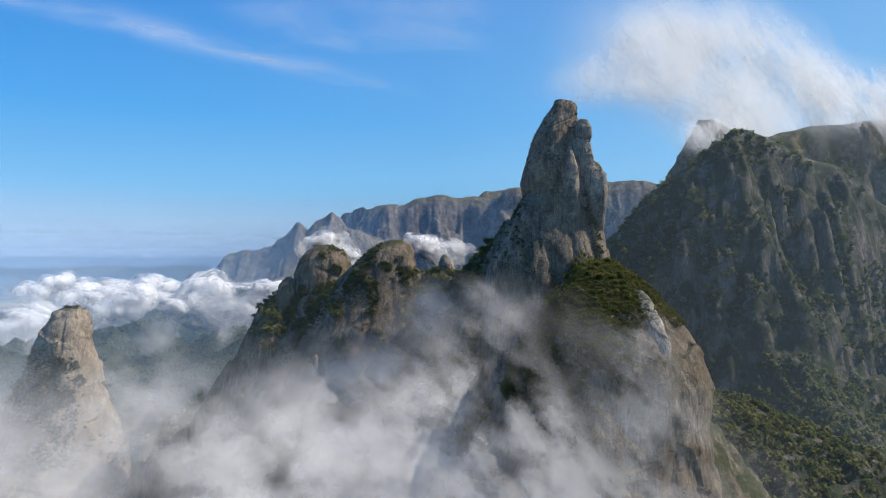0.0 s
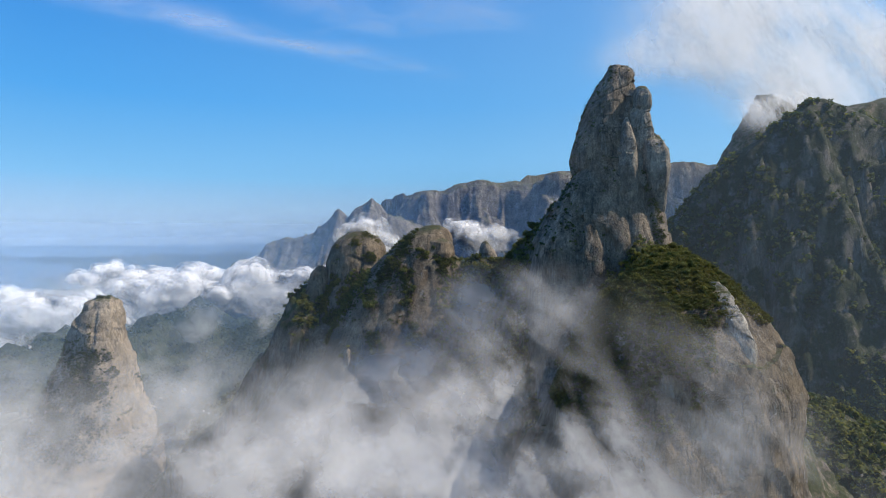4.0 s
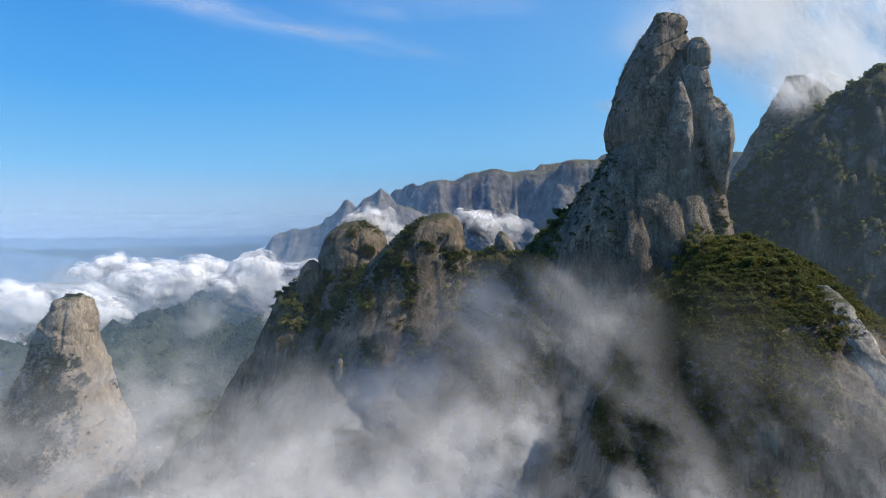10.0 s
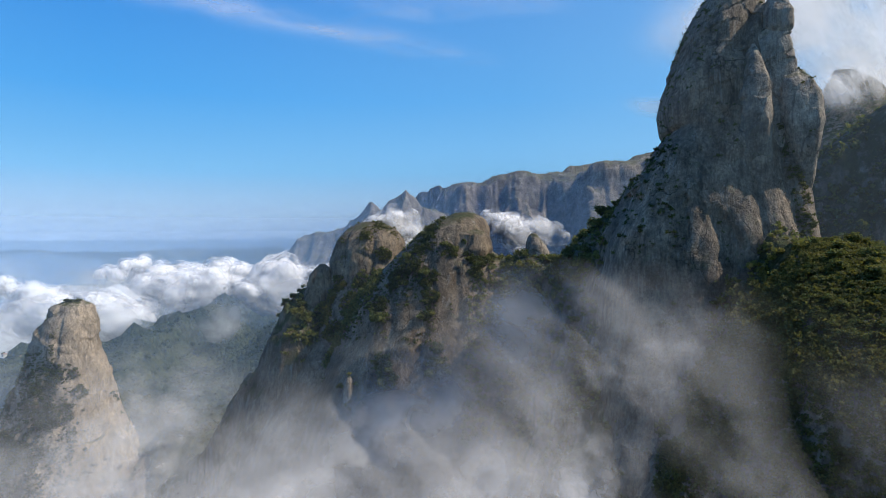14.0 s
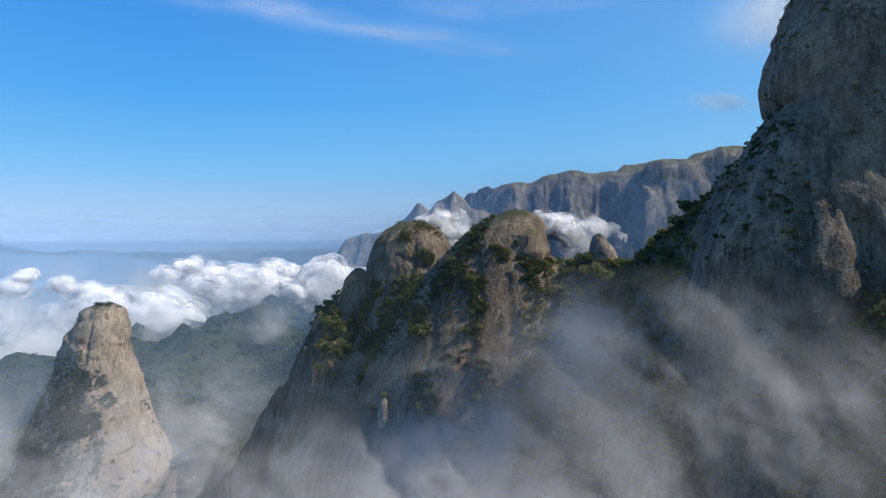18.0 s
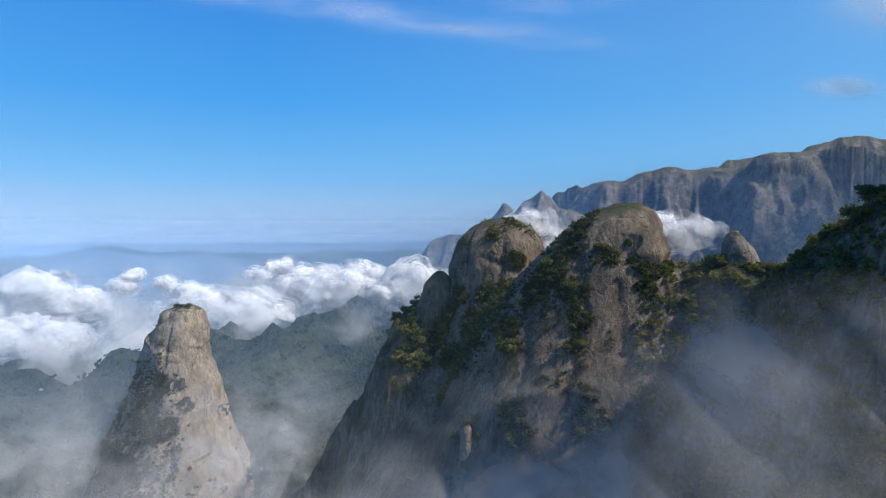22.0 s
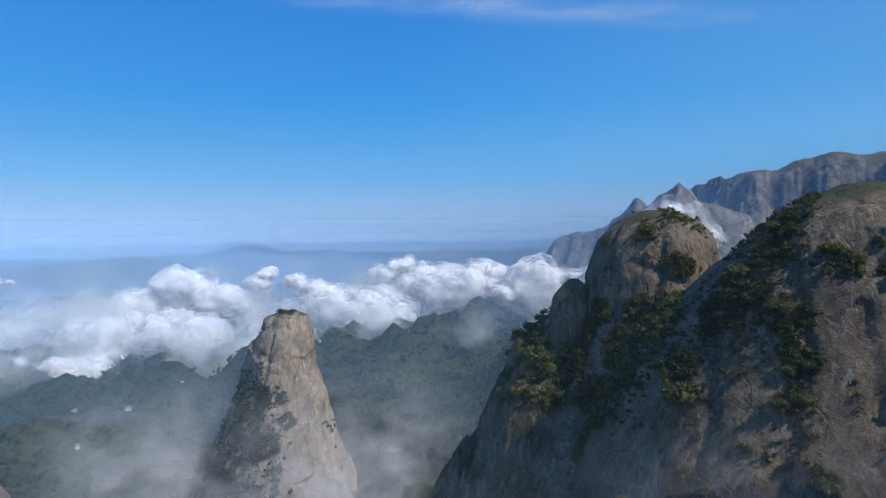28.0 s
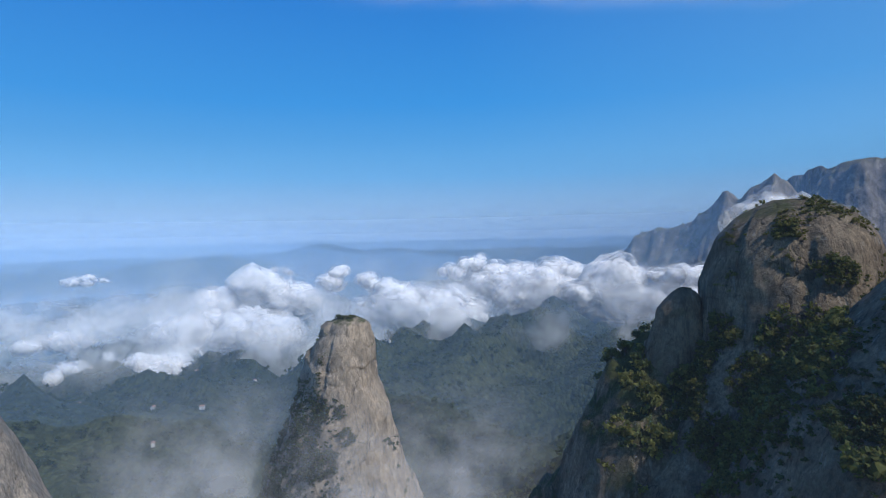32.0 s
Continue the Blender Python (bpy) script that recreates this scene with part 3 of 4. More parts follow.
# tan right-hand parts: paler colour carries part of the sunlight on this side
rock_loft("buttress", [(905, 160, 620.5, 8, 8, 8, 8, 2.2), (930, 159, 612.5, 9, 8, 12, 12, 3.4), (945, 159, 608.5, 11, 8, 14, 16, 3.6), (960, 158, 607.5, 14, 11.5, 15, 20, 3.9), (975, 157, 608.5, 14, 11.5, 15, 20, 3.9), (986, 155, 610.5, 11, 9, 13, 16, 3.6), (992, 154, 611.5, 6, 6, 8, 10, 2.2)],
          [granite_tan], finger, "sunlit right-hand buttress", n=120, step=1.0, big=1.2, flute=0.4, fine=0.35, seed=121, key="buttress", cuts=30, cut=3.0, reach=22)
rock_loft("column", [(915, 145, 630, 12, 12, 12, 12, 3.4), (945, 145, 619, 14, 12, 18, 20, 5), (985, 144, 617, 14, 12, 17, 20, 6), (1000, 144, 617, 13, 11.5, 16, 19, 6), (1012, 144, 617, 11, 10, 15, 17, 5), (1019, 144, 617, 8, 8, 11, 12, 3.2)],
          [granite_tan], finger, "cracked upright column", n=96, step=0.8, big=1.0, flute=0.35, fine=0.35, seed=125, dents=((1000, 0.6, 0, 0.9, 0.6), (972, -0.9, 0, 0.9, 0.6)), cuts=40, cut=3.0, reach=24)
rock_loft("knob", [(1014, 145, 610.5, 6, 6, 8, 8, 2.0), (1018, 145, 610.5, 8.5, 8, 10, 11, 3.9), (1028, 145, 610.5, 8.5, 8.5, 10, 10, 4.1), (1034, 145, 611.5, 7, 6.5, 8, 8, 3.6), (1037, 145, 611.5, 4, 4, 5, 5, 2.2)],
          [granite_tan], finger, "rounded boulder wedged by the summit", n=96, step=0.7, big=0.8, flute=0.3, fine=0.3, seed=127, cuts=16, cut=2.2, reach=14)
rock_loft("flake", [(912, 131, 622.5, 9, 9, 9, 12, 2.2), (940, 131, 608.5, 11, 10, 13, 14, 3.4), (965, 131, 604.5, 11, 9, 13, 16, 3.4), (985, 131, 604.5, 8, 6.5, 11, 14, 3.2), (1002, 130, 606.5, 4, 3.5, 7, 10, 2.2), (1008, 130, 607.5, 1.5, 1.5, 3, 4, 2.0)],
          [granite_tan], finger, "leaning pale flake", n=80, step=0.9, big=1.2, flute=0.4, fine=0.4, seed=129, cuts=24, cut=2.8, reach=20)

buttress = thing("rock_buttress", "bulging granite buttress with scarred face and shrubs on top", "rock buttress")
rock_loft("body", [(620, 110, 465, 130, 122, 110, 120, 2.3), (740, 120, 462, 96, 84, 74, 110, 2.4), (770, 122, 460, 82, 78, 68, 105, 2.4), (800, 124, 460, 70, 80, 62, 104, 2.5), (826, 126, 462, 58, 68, 58, 100, 2.4), (850, 130, 472, 45, 50, 52, 86, 2.3), (868, 136, 488, 32, 30, 42, 68, 2.2), (880, 142, 510, 22, 17, 34, 47, 2.1), (886, 146, 530, 12, 10, 18, 30, 2), (889, 148, 540, 5, 5, 6, 8, 2)],
          [granite_brown], buttress, n=220, step=1.3, big=5, flute=1.0, fine=0.7, seed=131, key="bulge", cuts=130, cut=2.8, reach=30)

rock_loft("scar", [(752, 157, 416, 2, 3, 8, 10, 2), (785, 156, 413, 3, 4, 10, 12, 2.4), (812, 156, 414.5, 5, 5, 10, 14, 2.8), (832, 154, 418, 7, 6, 11, 16, 2.8), (848, 151, 428, 8, 7, 11, 16, 2.8), (860, 149, 441, 6, 6, 10, 14, 2.6), (868, 148, 452, 3, 4, 6, 9, 2.2)],
          [granite_pale], buttress, "fresh pale rockfall scar", n=96, step=0.8, big=3.4, flute=1.6, fine=0.6, seed=135, cuts=60, cut=2.6, reach=12)

dome_b = thing("rock_dome", "rounded granite dome with forested shoulder", "rock dome")
rock_loft("body", [(560, -95, 760, 190, 320, 230, 80, 2), (640, -95, 762, 150, 270, 175, 70, 2), (700, -95, 765, 122, 215, 128, 64, 2.1), (777, -94, 769, 98, 150, 88, 56, 2.2), (825, -90, 772, 80, 122, 68, 48, 2.2), (850, -86, 774, 64, 94, 58, 44, 2.1), (868, -84, 775, 50, 66, 52, 42, 2.1), (876, -82, 775, 44, 44, 48, 40, 2.1), (883, -80, 775, 38, 40, 44, 38, 2.1), (900, -72, 775, 28, 30, 35, 30, 2.1), (909, -68, 775, 16, 21, 23, 20, 2.0), (914, -66, 775, 5, 7, 8, 8, 2)],
          [granite_brown], dome_b, n=260, step=1.3, big=2.2, flute=0.5, fine=0.4, seed=141, key="dome_b", cuts=40, cut=1.2, reach=30, smooth=True,
          grooves=((((-98, 896), (-88, 870), (-84, 840), (-92, 800), (-108, 760)), 2.0, 1.8), (((-66, 862), (-60, 820), (-72, 770), (-90, 730)), 1.6, 1.5), (((-120, 850), (-118, 810), (-135, 760)), 1.6, 1.5), (((-30, 850), (-25, 810), (-40, 750)), 1.6, 1.6)))
rock_loft("cap", [(868, -58, 752, 18, 18, 18, 20, 2.3), (880, -58, 752, 22, 20, 20, 22, 2.4), (892, -59, 753, 20, 18, 17, 22, 2.3), (900, -60, 756, 11, 11, 9, 14, 2.1), (903, -60, 758, 4, 4, 4, 5, 2)],
          [granite_brown], dome_b, "smooth rounded cap", n=120, step=0.9, big=1.4, flute=0.5, fine=0.4, seed=145, cuts=12, cut=1.5, reach=15, smooth=True)
dome_a = thing("rock_dome", "bare rounded granite dome above forest", "rock dome")
rock_loft("body", [(560, -190, 800, 170, 130, 190, 80, 2), (640, -190, 806, 122, 100, 140, 70, 2), (740, -182, 818, 78, 72, 92, 60, 2.1), (800, -176, 826, 50, 48, 60, 50, 2.2), (840, -172, 830, 42, 42, 44, 42, 2.3), (866, -173, 831, 40, 41, 41, 38, 2.5), (888, -172, 831, 33, 36, 34, 31, 2.5), (898, -171, 831, 25, 28, 26, 24, 2.4), (904, -171, 831, 16, 18, 17, 15, 2.2), (907, -171, 831, 6, 7, 6, 6, 2)],
          [granite_brown], dome_a, n=220, step=1.2, big=1.8, flute=0.5, fine=0.35, seed=151, key="dome_a", cuts=30, cut=1.2, reach=26, smooth=True,
          grooves=((((-186, 900), (-190, 875), (-184, 850)), 2.2, 1.6), (((-160, 896), (-156, 872), (-162, 846)), 2.0, 1.4), (((-172, 876), (-148, 866)), 1.6, 1.2)))
rock_loft("shoulder", [(780, -226, 806, 18, 22, 18, 20, 2.2), (812, -224, 806, 17, 20, 17, 18, 2.3), (835, -221, 806, 14, 16, 14, 16, 2.3), (852, -220, 806, 9, 12, 10, 12, 2.2), (860, -217, 806, 5, 7, 6, 7, 2), (863, -216, 806, 2, 2, 2, 2, 2)],
          [granite_brown], dome_a, "leaning slab at the shoulder", n=110, step=0.9, big=1.6, flute=0.6, fine=0.4, seed=155, cuts=16, cut=1.5, reach=14, smooth=True)
nub = thing("rock_outcrop", "small rocky knob on the wooded crest", "rock outcrop")
rock_loft("body", [(850, 2, 748, 20, 20, 16, 16, 2), (872, 2, 748, 13, 13, 12, 12, 2), (884, 1, 747, 9, 9, 9, 9, 2.1), (891, 0, 747, 5, 4, 5, 5, 2), (894, 0, 747, 1.5, 1.5, 1.5, 1.5, 2)], [granite_tan], nub, n=64, step=0.8, big=1.4, flute=0.5, fine=0.4, seed=158, cuts=16, cut=1.4, reach=9)

pinnacle = thing("rock_pinnacle", "small tan pinnacle standing on the slab with a shrub on top", "rock pinnacle")
rock_loft("body", [(752, -153, 688, 5, 5, 5, 5, 2.2), (764, -153, 688, 3.6, 3.6, 3.6, 3.6, 2.4), (772, -153, 688, 3.0, 3.0, 3.0, 3.0, 2.4), (776, -153, 688, 1.5, 1.5, 1.5, 1.5, 2)], [granite_tan], pinnacle, n=48, step=0.8, big=1.0, flute=0.5, fine=0.3, seed=159, cuts=12, cut=0.6, reach=5)

pillar = thing("rock_pillar", "tapering pale granite pillar rising from mist", "rock pillar")
rock_loft("body", [(300, -575, 860, 300, 260, 260, 260, 2), (480, -575, 862, 190, 150, 160, 150, 2), (580, -572, 864, 104, 98, 92, 100, 2.1), (654, -568, 866, 74, 63, 69, 70, 2.2), (697, -566, 867, 59, 50, 56, 54, 2.2), (740, -564, 868, 46, 39, 43, 40, 2.3), (765, -563, 868, 41, 34, 38, 33, 2.3), (790, -561, 868, 29, 27, 28, 27, 2.4), (800, -559, 869, 23, 22, 22, 22, 2.5), (808, -557, 870, 19, 19, 19, 19, 2.6), (812, -557, 870, 16, 16, 16, 16, 2.5), (815, -557, 870, 8, 8, 8, 8, 2)],
          [granite_smooth], pillar, n=220, step=1.4, big=4.2, flute=0.7, fine=0.7, seed=161, cuts=130, cut=3.6, reach=34, dents=((798, 0.4, 0.1, 0.7, 1.0), (770, -0.4, 0, 0.6, 1.2)), key="pillar", smooth=True,
          grooves=((((-552, 790), (-549, 750), (-556, 700), (-560, 660)), 2.6, 1.8), (((-575, 770), (-580, 730), (-590, 690)), 2.0, 1.8)))
rock_loft("boulder", [(788, -568, 858, 10, 10, 9, 10, 2.3), (798, -569, 857, 12, 11, 10, 11, 2.6), (806, -568, 858, 11, 10, 9, 10, 2.5), (811, -567, 859, 6, 6, 6, 6, 2.2)], [granite_smooth], pillar, "split boulder at the top", n=72, step=0.8, big=1.2, flute=0.6, fine=0.4, seed=163, cuts=24, cut=2.2, reach=10)
pillar_b = thing("rock_pillar", "bare tan granite slab peak", "rock pillar")
rock_loft("body", [(350, -700, 560, 260, 240, 240, 240, 2), (600, -690, 560, 120, 120, 120, 120, 2.1), (700, -685, 560, 80, 78, 80, 80, 2.2), (780, -680, 560, 46, 42, 46, 46, 2.2), (815, -678, 560, 20, 20, 20, 20, 2), (825, -678, 560, 5, 5, 5, 5, 2)], [granite_tan], pillar_b, n=128, step=2.5, big=3.5, flute=1.2, fine=0.5, seed=167)

# ---- trees ----
def leaf_cloud(rng, count, lumps, size, flat=0.95):
    """Leaf clumps as small bent quads on the outside of a few rounded lumps; radius about 1."""
    V, F = [], []
    centres = [(rng.gauss(0, 0.42), rng.gauss(0, 0.42), rng.uniform(-0.3, 0.5) * flat, rng.uniform(0.38, 0.62)) for _ in range(lumps)]
    for i in range(count):
        cx, cy, cz, r = centres[i % lumps]
        d = Vector((rng.gauss(0, 1), rng.gauss(0, 1), rng.gauss(0.35, 0.8))).normalized()
        p = Vector((cx, cy, cz)) + Vector((d.x, d.y, d.z * flat)) * r * rng.uniform(0.8, 1.1)
        nrm = (d + Vector((rng.gauss(0, 0.6), rng.gauss(0, 0.6), rng.gauss(0.1, 0.6)))).normalized()
        t = nrm.orthogonal().normalized()
        t.rotate(Matrix.Rotation(rng.uniform(0, 6.28), 3, nrm))
        b = nrm.cross(t)
        s = size * rng.uniform(0.6, 1.3)
        k = len(V)
        V += [p - t * s - b * s * 0.7, p + t * s * 0.8 - b * s - nrm * s * 0.4, p + t * s + b * s * 0.8, p - t * s * 0.7 + b * s - nrm * s * 0.4]
        F += [(k, k + 1, k + 2), (k, k + 2, k + 3)]
    return V, F, centres


def ico(centre, r, rng):
    g = (1 + 5 ** 0.5) / 2
    vs = [(-1, g, 0), (1, g, 0), (-1, -g, 0), (1, -g, 0), (0, -1, g), (0, 1, g), (0, -1, -g), (0, 1, -g), (g, 0, -1), (g, 0, 1), (-g, 0, -1), (-g, 0, 1)]
    fs = [(0, 11, 5), (0, 5, 1), (0, 1, 7), (0, 7, 10), (0, 10, 11), (1, 5, 9), (5, 11, 4), (11, 10, 2), (10, 7, 6), (7, 1, 8), (3, 9, 4), (3, 4, 2), (3, 2, 6), (3, 6, 8), (3, 8, 9), (4, 9, 5), (2, 4, 11), (6, 2, 10), (8, 6, 7), (9, 8, 1)]
    return [Vector(centre) + Vector((x, y, z * 0.75)) * (r / 1.9 * rng.uniform(0.85, 1.15)) for x, y, z in vs], fs


def crown_template(seed, count=34, lumps=5, size=0.27, cores=1):
    rng = random.Random(seed)
    V, F, centres = leaf_cloud(rng, count, lumps, size)
    for c in centres[:cores]:
        vs, fs = ico(c[:3], c[3] * 0.8, rng)
        k = len(V)
        V += vs
        F += [tuple(i + k for i in f) for f in fs]
    return np.array([tuple(v) for v in V]), np.array(F)


TEMPLATES = [crown_template(900 + i, 46, 6, 0.21, 1) for i in range(5)]
FAR_TEMPLATES = [crown_template(950 + i, 14, 3, 0.36, 1) for i in range(4)]
FULL_TEMPLATES = [crown_template(970 + i, 60, 7, 0.17, 1) for i in range(5)]


def plant_spots(key, count, seed, size=(2.5, 4.5), up=0.35, patch=40.0, want=0.0, test=None, up_full=None):
    """Places on a surface flat enough for plants, in patches."""
    rng = np.random.RandomState(seed)
    c, n, a = SURFACES[key]
    w = a * smooth01(up, up_full or up + 0.2, n[:, 2]) * (fbm(c, patch, 3, seed) > want)
    if test is not None:
        w = w * test(c)
    if w.sum() <= 0:
        return np.zeros((0, 3)), np.zeros(0)
    i = rng.choice(len(c), count, p=w / w.sum())
    side = np.sqrt(a[i])[:, None]
    spot = c[i] + np.concatenate([rng.uniform(-0.5, 0.5, (count, 2)), np.zeros((count, 1))], 1) * side
    return spot, rng.uniform(size[0], size[1], count) * rng.uniform(0.75, 1.2, count)


def thicket(name, spots, radii, mat, label, category="trees", lift=0.55, parent=None, forms=TEMPLATES):
    rng = np.random.RandomState(len(radii))
    V, F, base = [], [], 0
    turn, pick = rng.uniform(0, 6.28, len(radii)), rng.randint(0, len(forms), len(radii))
    tall = rng.uniform(0.8, 1.25, len(radii))
    for k, (tv, tf) in enumerate(forms):
        m = np.where(pick == k)[0]
        if not len(m):
            continue
        c, s = np.cos(turn[m])[:, None], np.sin(turn[m])[:, None]
        x = (tv[None, :, 0] * c - tv[None, :, 1] * s) * radii[m, None] + spots[m, 0:1]
        y = (tv[None, :, 0] * s + tv[None, :, 1] * c) * radii[m, None] + spots[m, 1:2]
        z = tv[None, :, 2] * radii[m, None] * tall[m, None] + spots[m, 2:3] + lift * radii[m, None]
        V.append(np.stack([x, y, z], 2).reshape(-1, 3))
        F.append((tf[None] + (np.arange(len(m)) * len(tv))[:, None, None]).reshape(-1, 3) + base)
        base += len(m) * len(tv)
    ob = put(name, mesh_of(name, np.concatenate(V), np.concatenate(F), False, [mat]), parent)
    return tagged(ob, label, category, kind="stuff")


def tree_thing(seed):
    """One tree, about 1 across its crown's radius: trunk with limbs, and a crown of leaf clumps."""
    rng = random.Random(seed)
    t = thing("tree", "dark green broad-crowned mountain tree", "tree", "trees on the ledges")
    trunk = None
    tips = [((0, 0, -0.5), (0.05, 0.02, 0.75), 0.11, 0.06)]
    for i in range(5):
        a = i * 1.26 + rng.uniform(-0.3, 0.3)
        tips.append(((0.03, 0.01, 0.45 + 0.05 * i), (0.55 * math.cos(a), 0.55 * math.sin(a), 1.0 + rng.uniform(0, 0.25)), 0.045, 0.015))
    for p0, p1, r0, r1 in tips:
        bm = bmesh.new()
        d = Vector(p1) - Vector(p0)
        m = Matrix.Translation((Vector(p0) + Vector(p1)) / 2) @ d.to_track_quat("Z", "Y").to_matrix().to_4x4()
        bmesh.ops.create_cone(bm, segments=6, radius1=r0, radius2=r1, depth=d.length, matrix=m)
        me = bpy.data.meshes.new("trunk" if trunk is None else "limb")
        bm.to_mesh(me)
        bm.free()
        me.materials.append(bark)
        if trunk is None:
            trunk = put("trunk", me, t, "grey branching trunk")
        else:
            put("limb", me, trunk)
    V, F, centres = leaf_cloud(rng, 380, 9, 0.10, 0.85)
    for c in centres:
        vs, fs = ico(c[:3], c[3] * 0.68, rng)
        k = len(V)
        V += vs
        F += [tuple(i + k for i in f) for f in fs]
    co = np.array([tuple(v) for v in V]) + [0, 0, 1.05]
    put("crown", mesh_of("crown", co, np.array(F), False, [leaves]), t)
    return t


MODELS = [tree_thing(700 + i) for i in range(4)]


def groves(*spots):
    """Test for places within ragged rounds of (x, y, z, radius)."""
    def test(c):
        best = np.full(len(c), 9.0)
        for x, y, z, r in spots:
            best = np.minimum(best, np.linalg.norm(c - np.array([x, y, z]), axis=1) / r)
        return best + 0.35 * fbm(c, 9, 3, 77) < 1
    return test


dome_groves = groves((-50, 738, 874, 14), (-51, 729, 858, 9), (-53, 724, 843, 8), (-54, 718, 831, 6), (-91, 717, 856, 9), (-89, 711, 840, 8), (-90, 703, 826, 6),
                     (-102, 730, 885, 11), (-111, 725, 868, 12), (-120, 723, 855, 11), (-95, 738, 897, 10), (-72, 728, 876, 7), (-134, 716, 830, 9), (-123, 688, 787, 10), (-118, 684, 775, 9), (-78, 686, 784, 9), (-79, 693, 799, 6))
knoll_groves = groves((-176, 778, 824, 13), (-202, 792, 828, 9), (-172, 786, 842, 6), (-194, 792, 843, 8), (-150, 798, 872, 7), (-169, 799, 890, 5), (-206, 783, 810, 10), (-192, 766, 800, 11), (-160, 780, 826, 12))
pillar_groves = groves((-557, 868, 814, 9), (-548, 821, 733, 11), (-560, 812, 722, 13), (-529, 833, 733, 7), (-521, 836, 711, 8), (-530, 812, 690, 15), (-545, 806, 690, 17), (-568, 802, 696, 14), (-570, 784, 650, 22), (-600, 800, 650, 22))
left_b = lambda c: (c[:, 2] > 800) & (c[:, 1] < 790) & (c[:, 0] < -82)
near = [plant_spots("massif", 80, 11, (3.0, 4.6), 0.3, 50, -0.3, lambda c: (c[:, 2] > 800) & (c[:, 0] < 60) & (c[:, 1] < 830)),
        plant_spots("bulge", 110, 12, (1.6, 3.0), 0.55, 30, -0.6, lambda c: (c[:, 2] > 856)),
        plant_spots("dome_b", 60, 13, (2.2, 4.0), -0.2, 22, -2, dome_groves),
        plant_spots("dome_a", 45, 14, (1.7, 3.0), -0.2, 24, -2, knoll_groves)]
near.append((np.array([(-130.0, 706.0, 816.0), (-153.0, 688.0, 776.0), (-146.0, 690.0, 766.0), (-161.0, 691.0, 764.0)]), np.array([8.0, 2.4, 3.6, 3.2])))
k = 0
for spots, radii in near:
    for (x, y, z), r in zip(spots, radii):
        m = pose(x, y, z - 0.15 * r, 0, 0, 53 * k) @ Matrix.Diagonal((r, r, r, 1))
        if k < len(MODELS):
            MODELS[k].matrix_world = m
        else:
            t = copy_thing(MODELS[k % len(MODELS)], m)
            t.matrix_world = m
        k += 1

s1, r1 = plant_spots("massif", 3000, 21, (1.7, 4.4), 0.2, 45, -0.7, lambda c: (c[:, 1] < 860) & (c[:, 2] > 770) & (c[:, 0] > -240))
thicket("forest", s1, r1, leaves, "dense dark forest covering the massif's crest and gullies")
s2, r2 = plant_spots("bulge", 3400, 22, (0.8, 2.3), 0.45, 26, -0.9, lambda c: c[:, 2] > 842)
s2b, r2b = plant_spots("bulge", 4200, 32, (0.9, 2.5), -0.35, 26, -0.3, lambda c: (c[:, 2] > 785) & (c[:, 0] < 142 - 0.3 * (860 - c[:, 2])) & (c[:, 1] < 520))
thicket("shrubs", np.concatenate([s2, s2b]), np.concatenate([r2, r2b]), shrub_leaves, "yellow-green shrubs on the buttress top", "shrubs", 0.25, forms=FULL_TEMPLATES)
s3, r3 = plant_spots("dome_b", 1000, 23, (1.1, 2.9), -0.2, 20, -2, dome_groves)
s3b, r3b = plant_spots("dome_b", 600, 33, (0.7, 2.0), 0.1, 16, 0.0, left_b)
s3c, r3c = plant_spots("dome_b", 260, 43, (0.6, 1.6), -0.2, 18, 0.25, lambda c: (c[:, 1] < 780) & (c[:, 2] < 860) & (c[:, 2] > 680))
thicket("shrubs", np.concatenate([s3, s3b, s3c]), np.concatenate([r3, r3b, r3c]), shrub_leaves, "shrubs covering the dome's shoulder and cracks", "shrubs")
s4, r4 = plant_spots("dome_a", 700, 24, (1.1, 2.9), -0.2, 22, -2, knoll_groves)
s4b, r4b = plant_spots("dome_a", 260, 34, (0.6, 1.6), 0.1, 12, 0.15, lambda c: (c[:, 1] < 845) & (c[:, 2] > 840))
thicket("shrubs", np.concatenate([s4, s4b]), np.concatenate([r4, r4b]), shrub_leaves, "shrubs growing on the dome's ledges", "shrubs")
s5, r5 = plant_spots("right", 7500, 25, (2.4, 5.4), -0.1, 48, -0.08, lambda c: (c[:, 1] < 960))
thicket("forest", s5, r5, leaves, "dark forest clinging to the steep mountain face", forms=FAR_TEMPLATES)
s14, r14 = plant_spots("right", 2400, 38, (3.2, 6.5), 0.2, 60, -0.9, lambda c: (c[:, 1] < 740) & (c[:, 2] < 790) & (c[:, 0] < 620))
thicket("forest", s14, r14, leaves, "sunlit dense rainforest on the slope below the wall", forms=FAR_TEMPLATES)
flank = [plant_spots("dome_b", 1500, 71, (1.3, 3.0), -0.3, 30, -0.25, lambda c: (c[:, 0] > -56) & (c[:, 2] < 872) & (c[:, 2] > 730) & (c[:, 1] < 800), -0.1),
         plant_spots("massif", 2200, 72, (1.4, 3.4), -0.3, 34, -0.35, lambda c: (c[:, 0] > -70) & (c[:, 0] < 110) & (c[:, 2] > 720) & (c[:, 1] < 760), -0.1)]
thicket("forest", np.concatenate([g[0] for g in flank]), np.concatenate([g[1] for g in flank]), leaves, "dark forest on the steep flank below the crest")
gully = lambda c: (np.abs(c[:, 0] + 158 - 0.35 * (c[:, 1] - 765)) < 27) & (c[:, 1] > 728) & (c[:, 1] < 806) & (c[:, 2] > 770) & (c[:, 2] < 856)
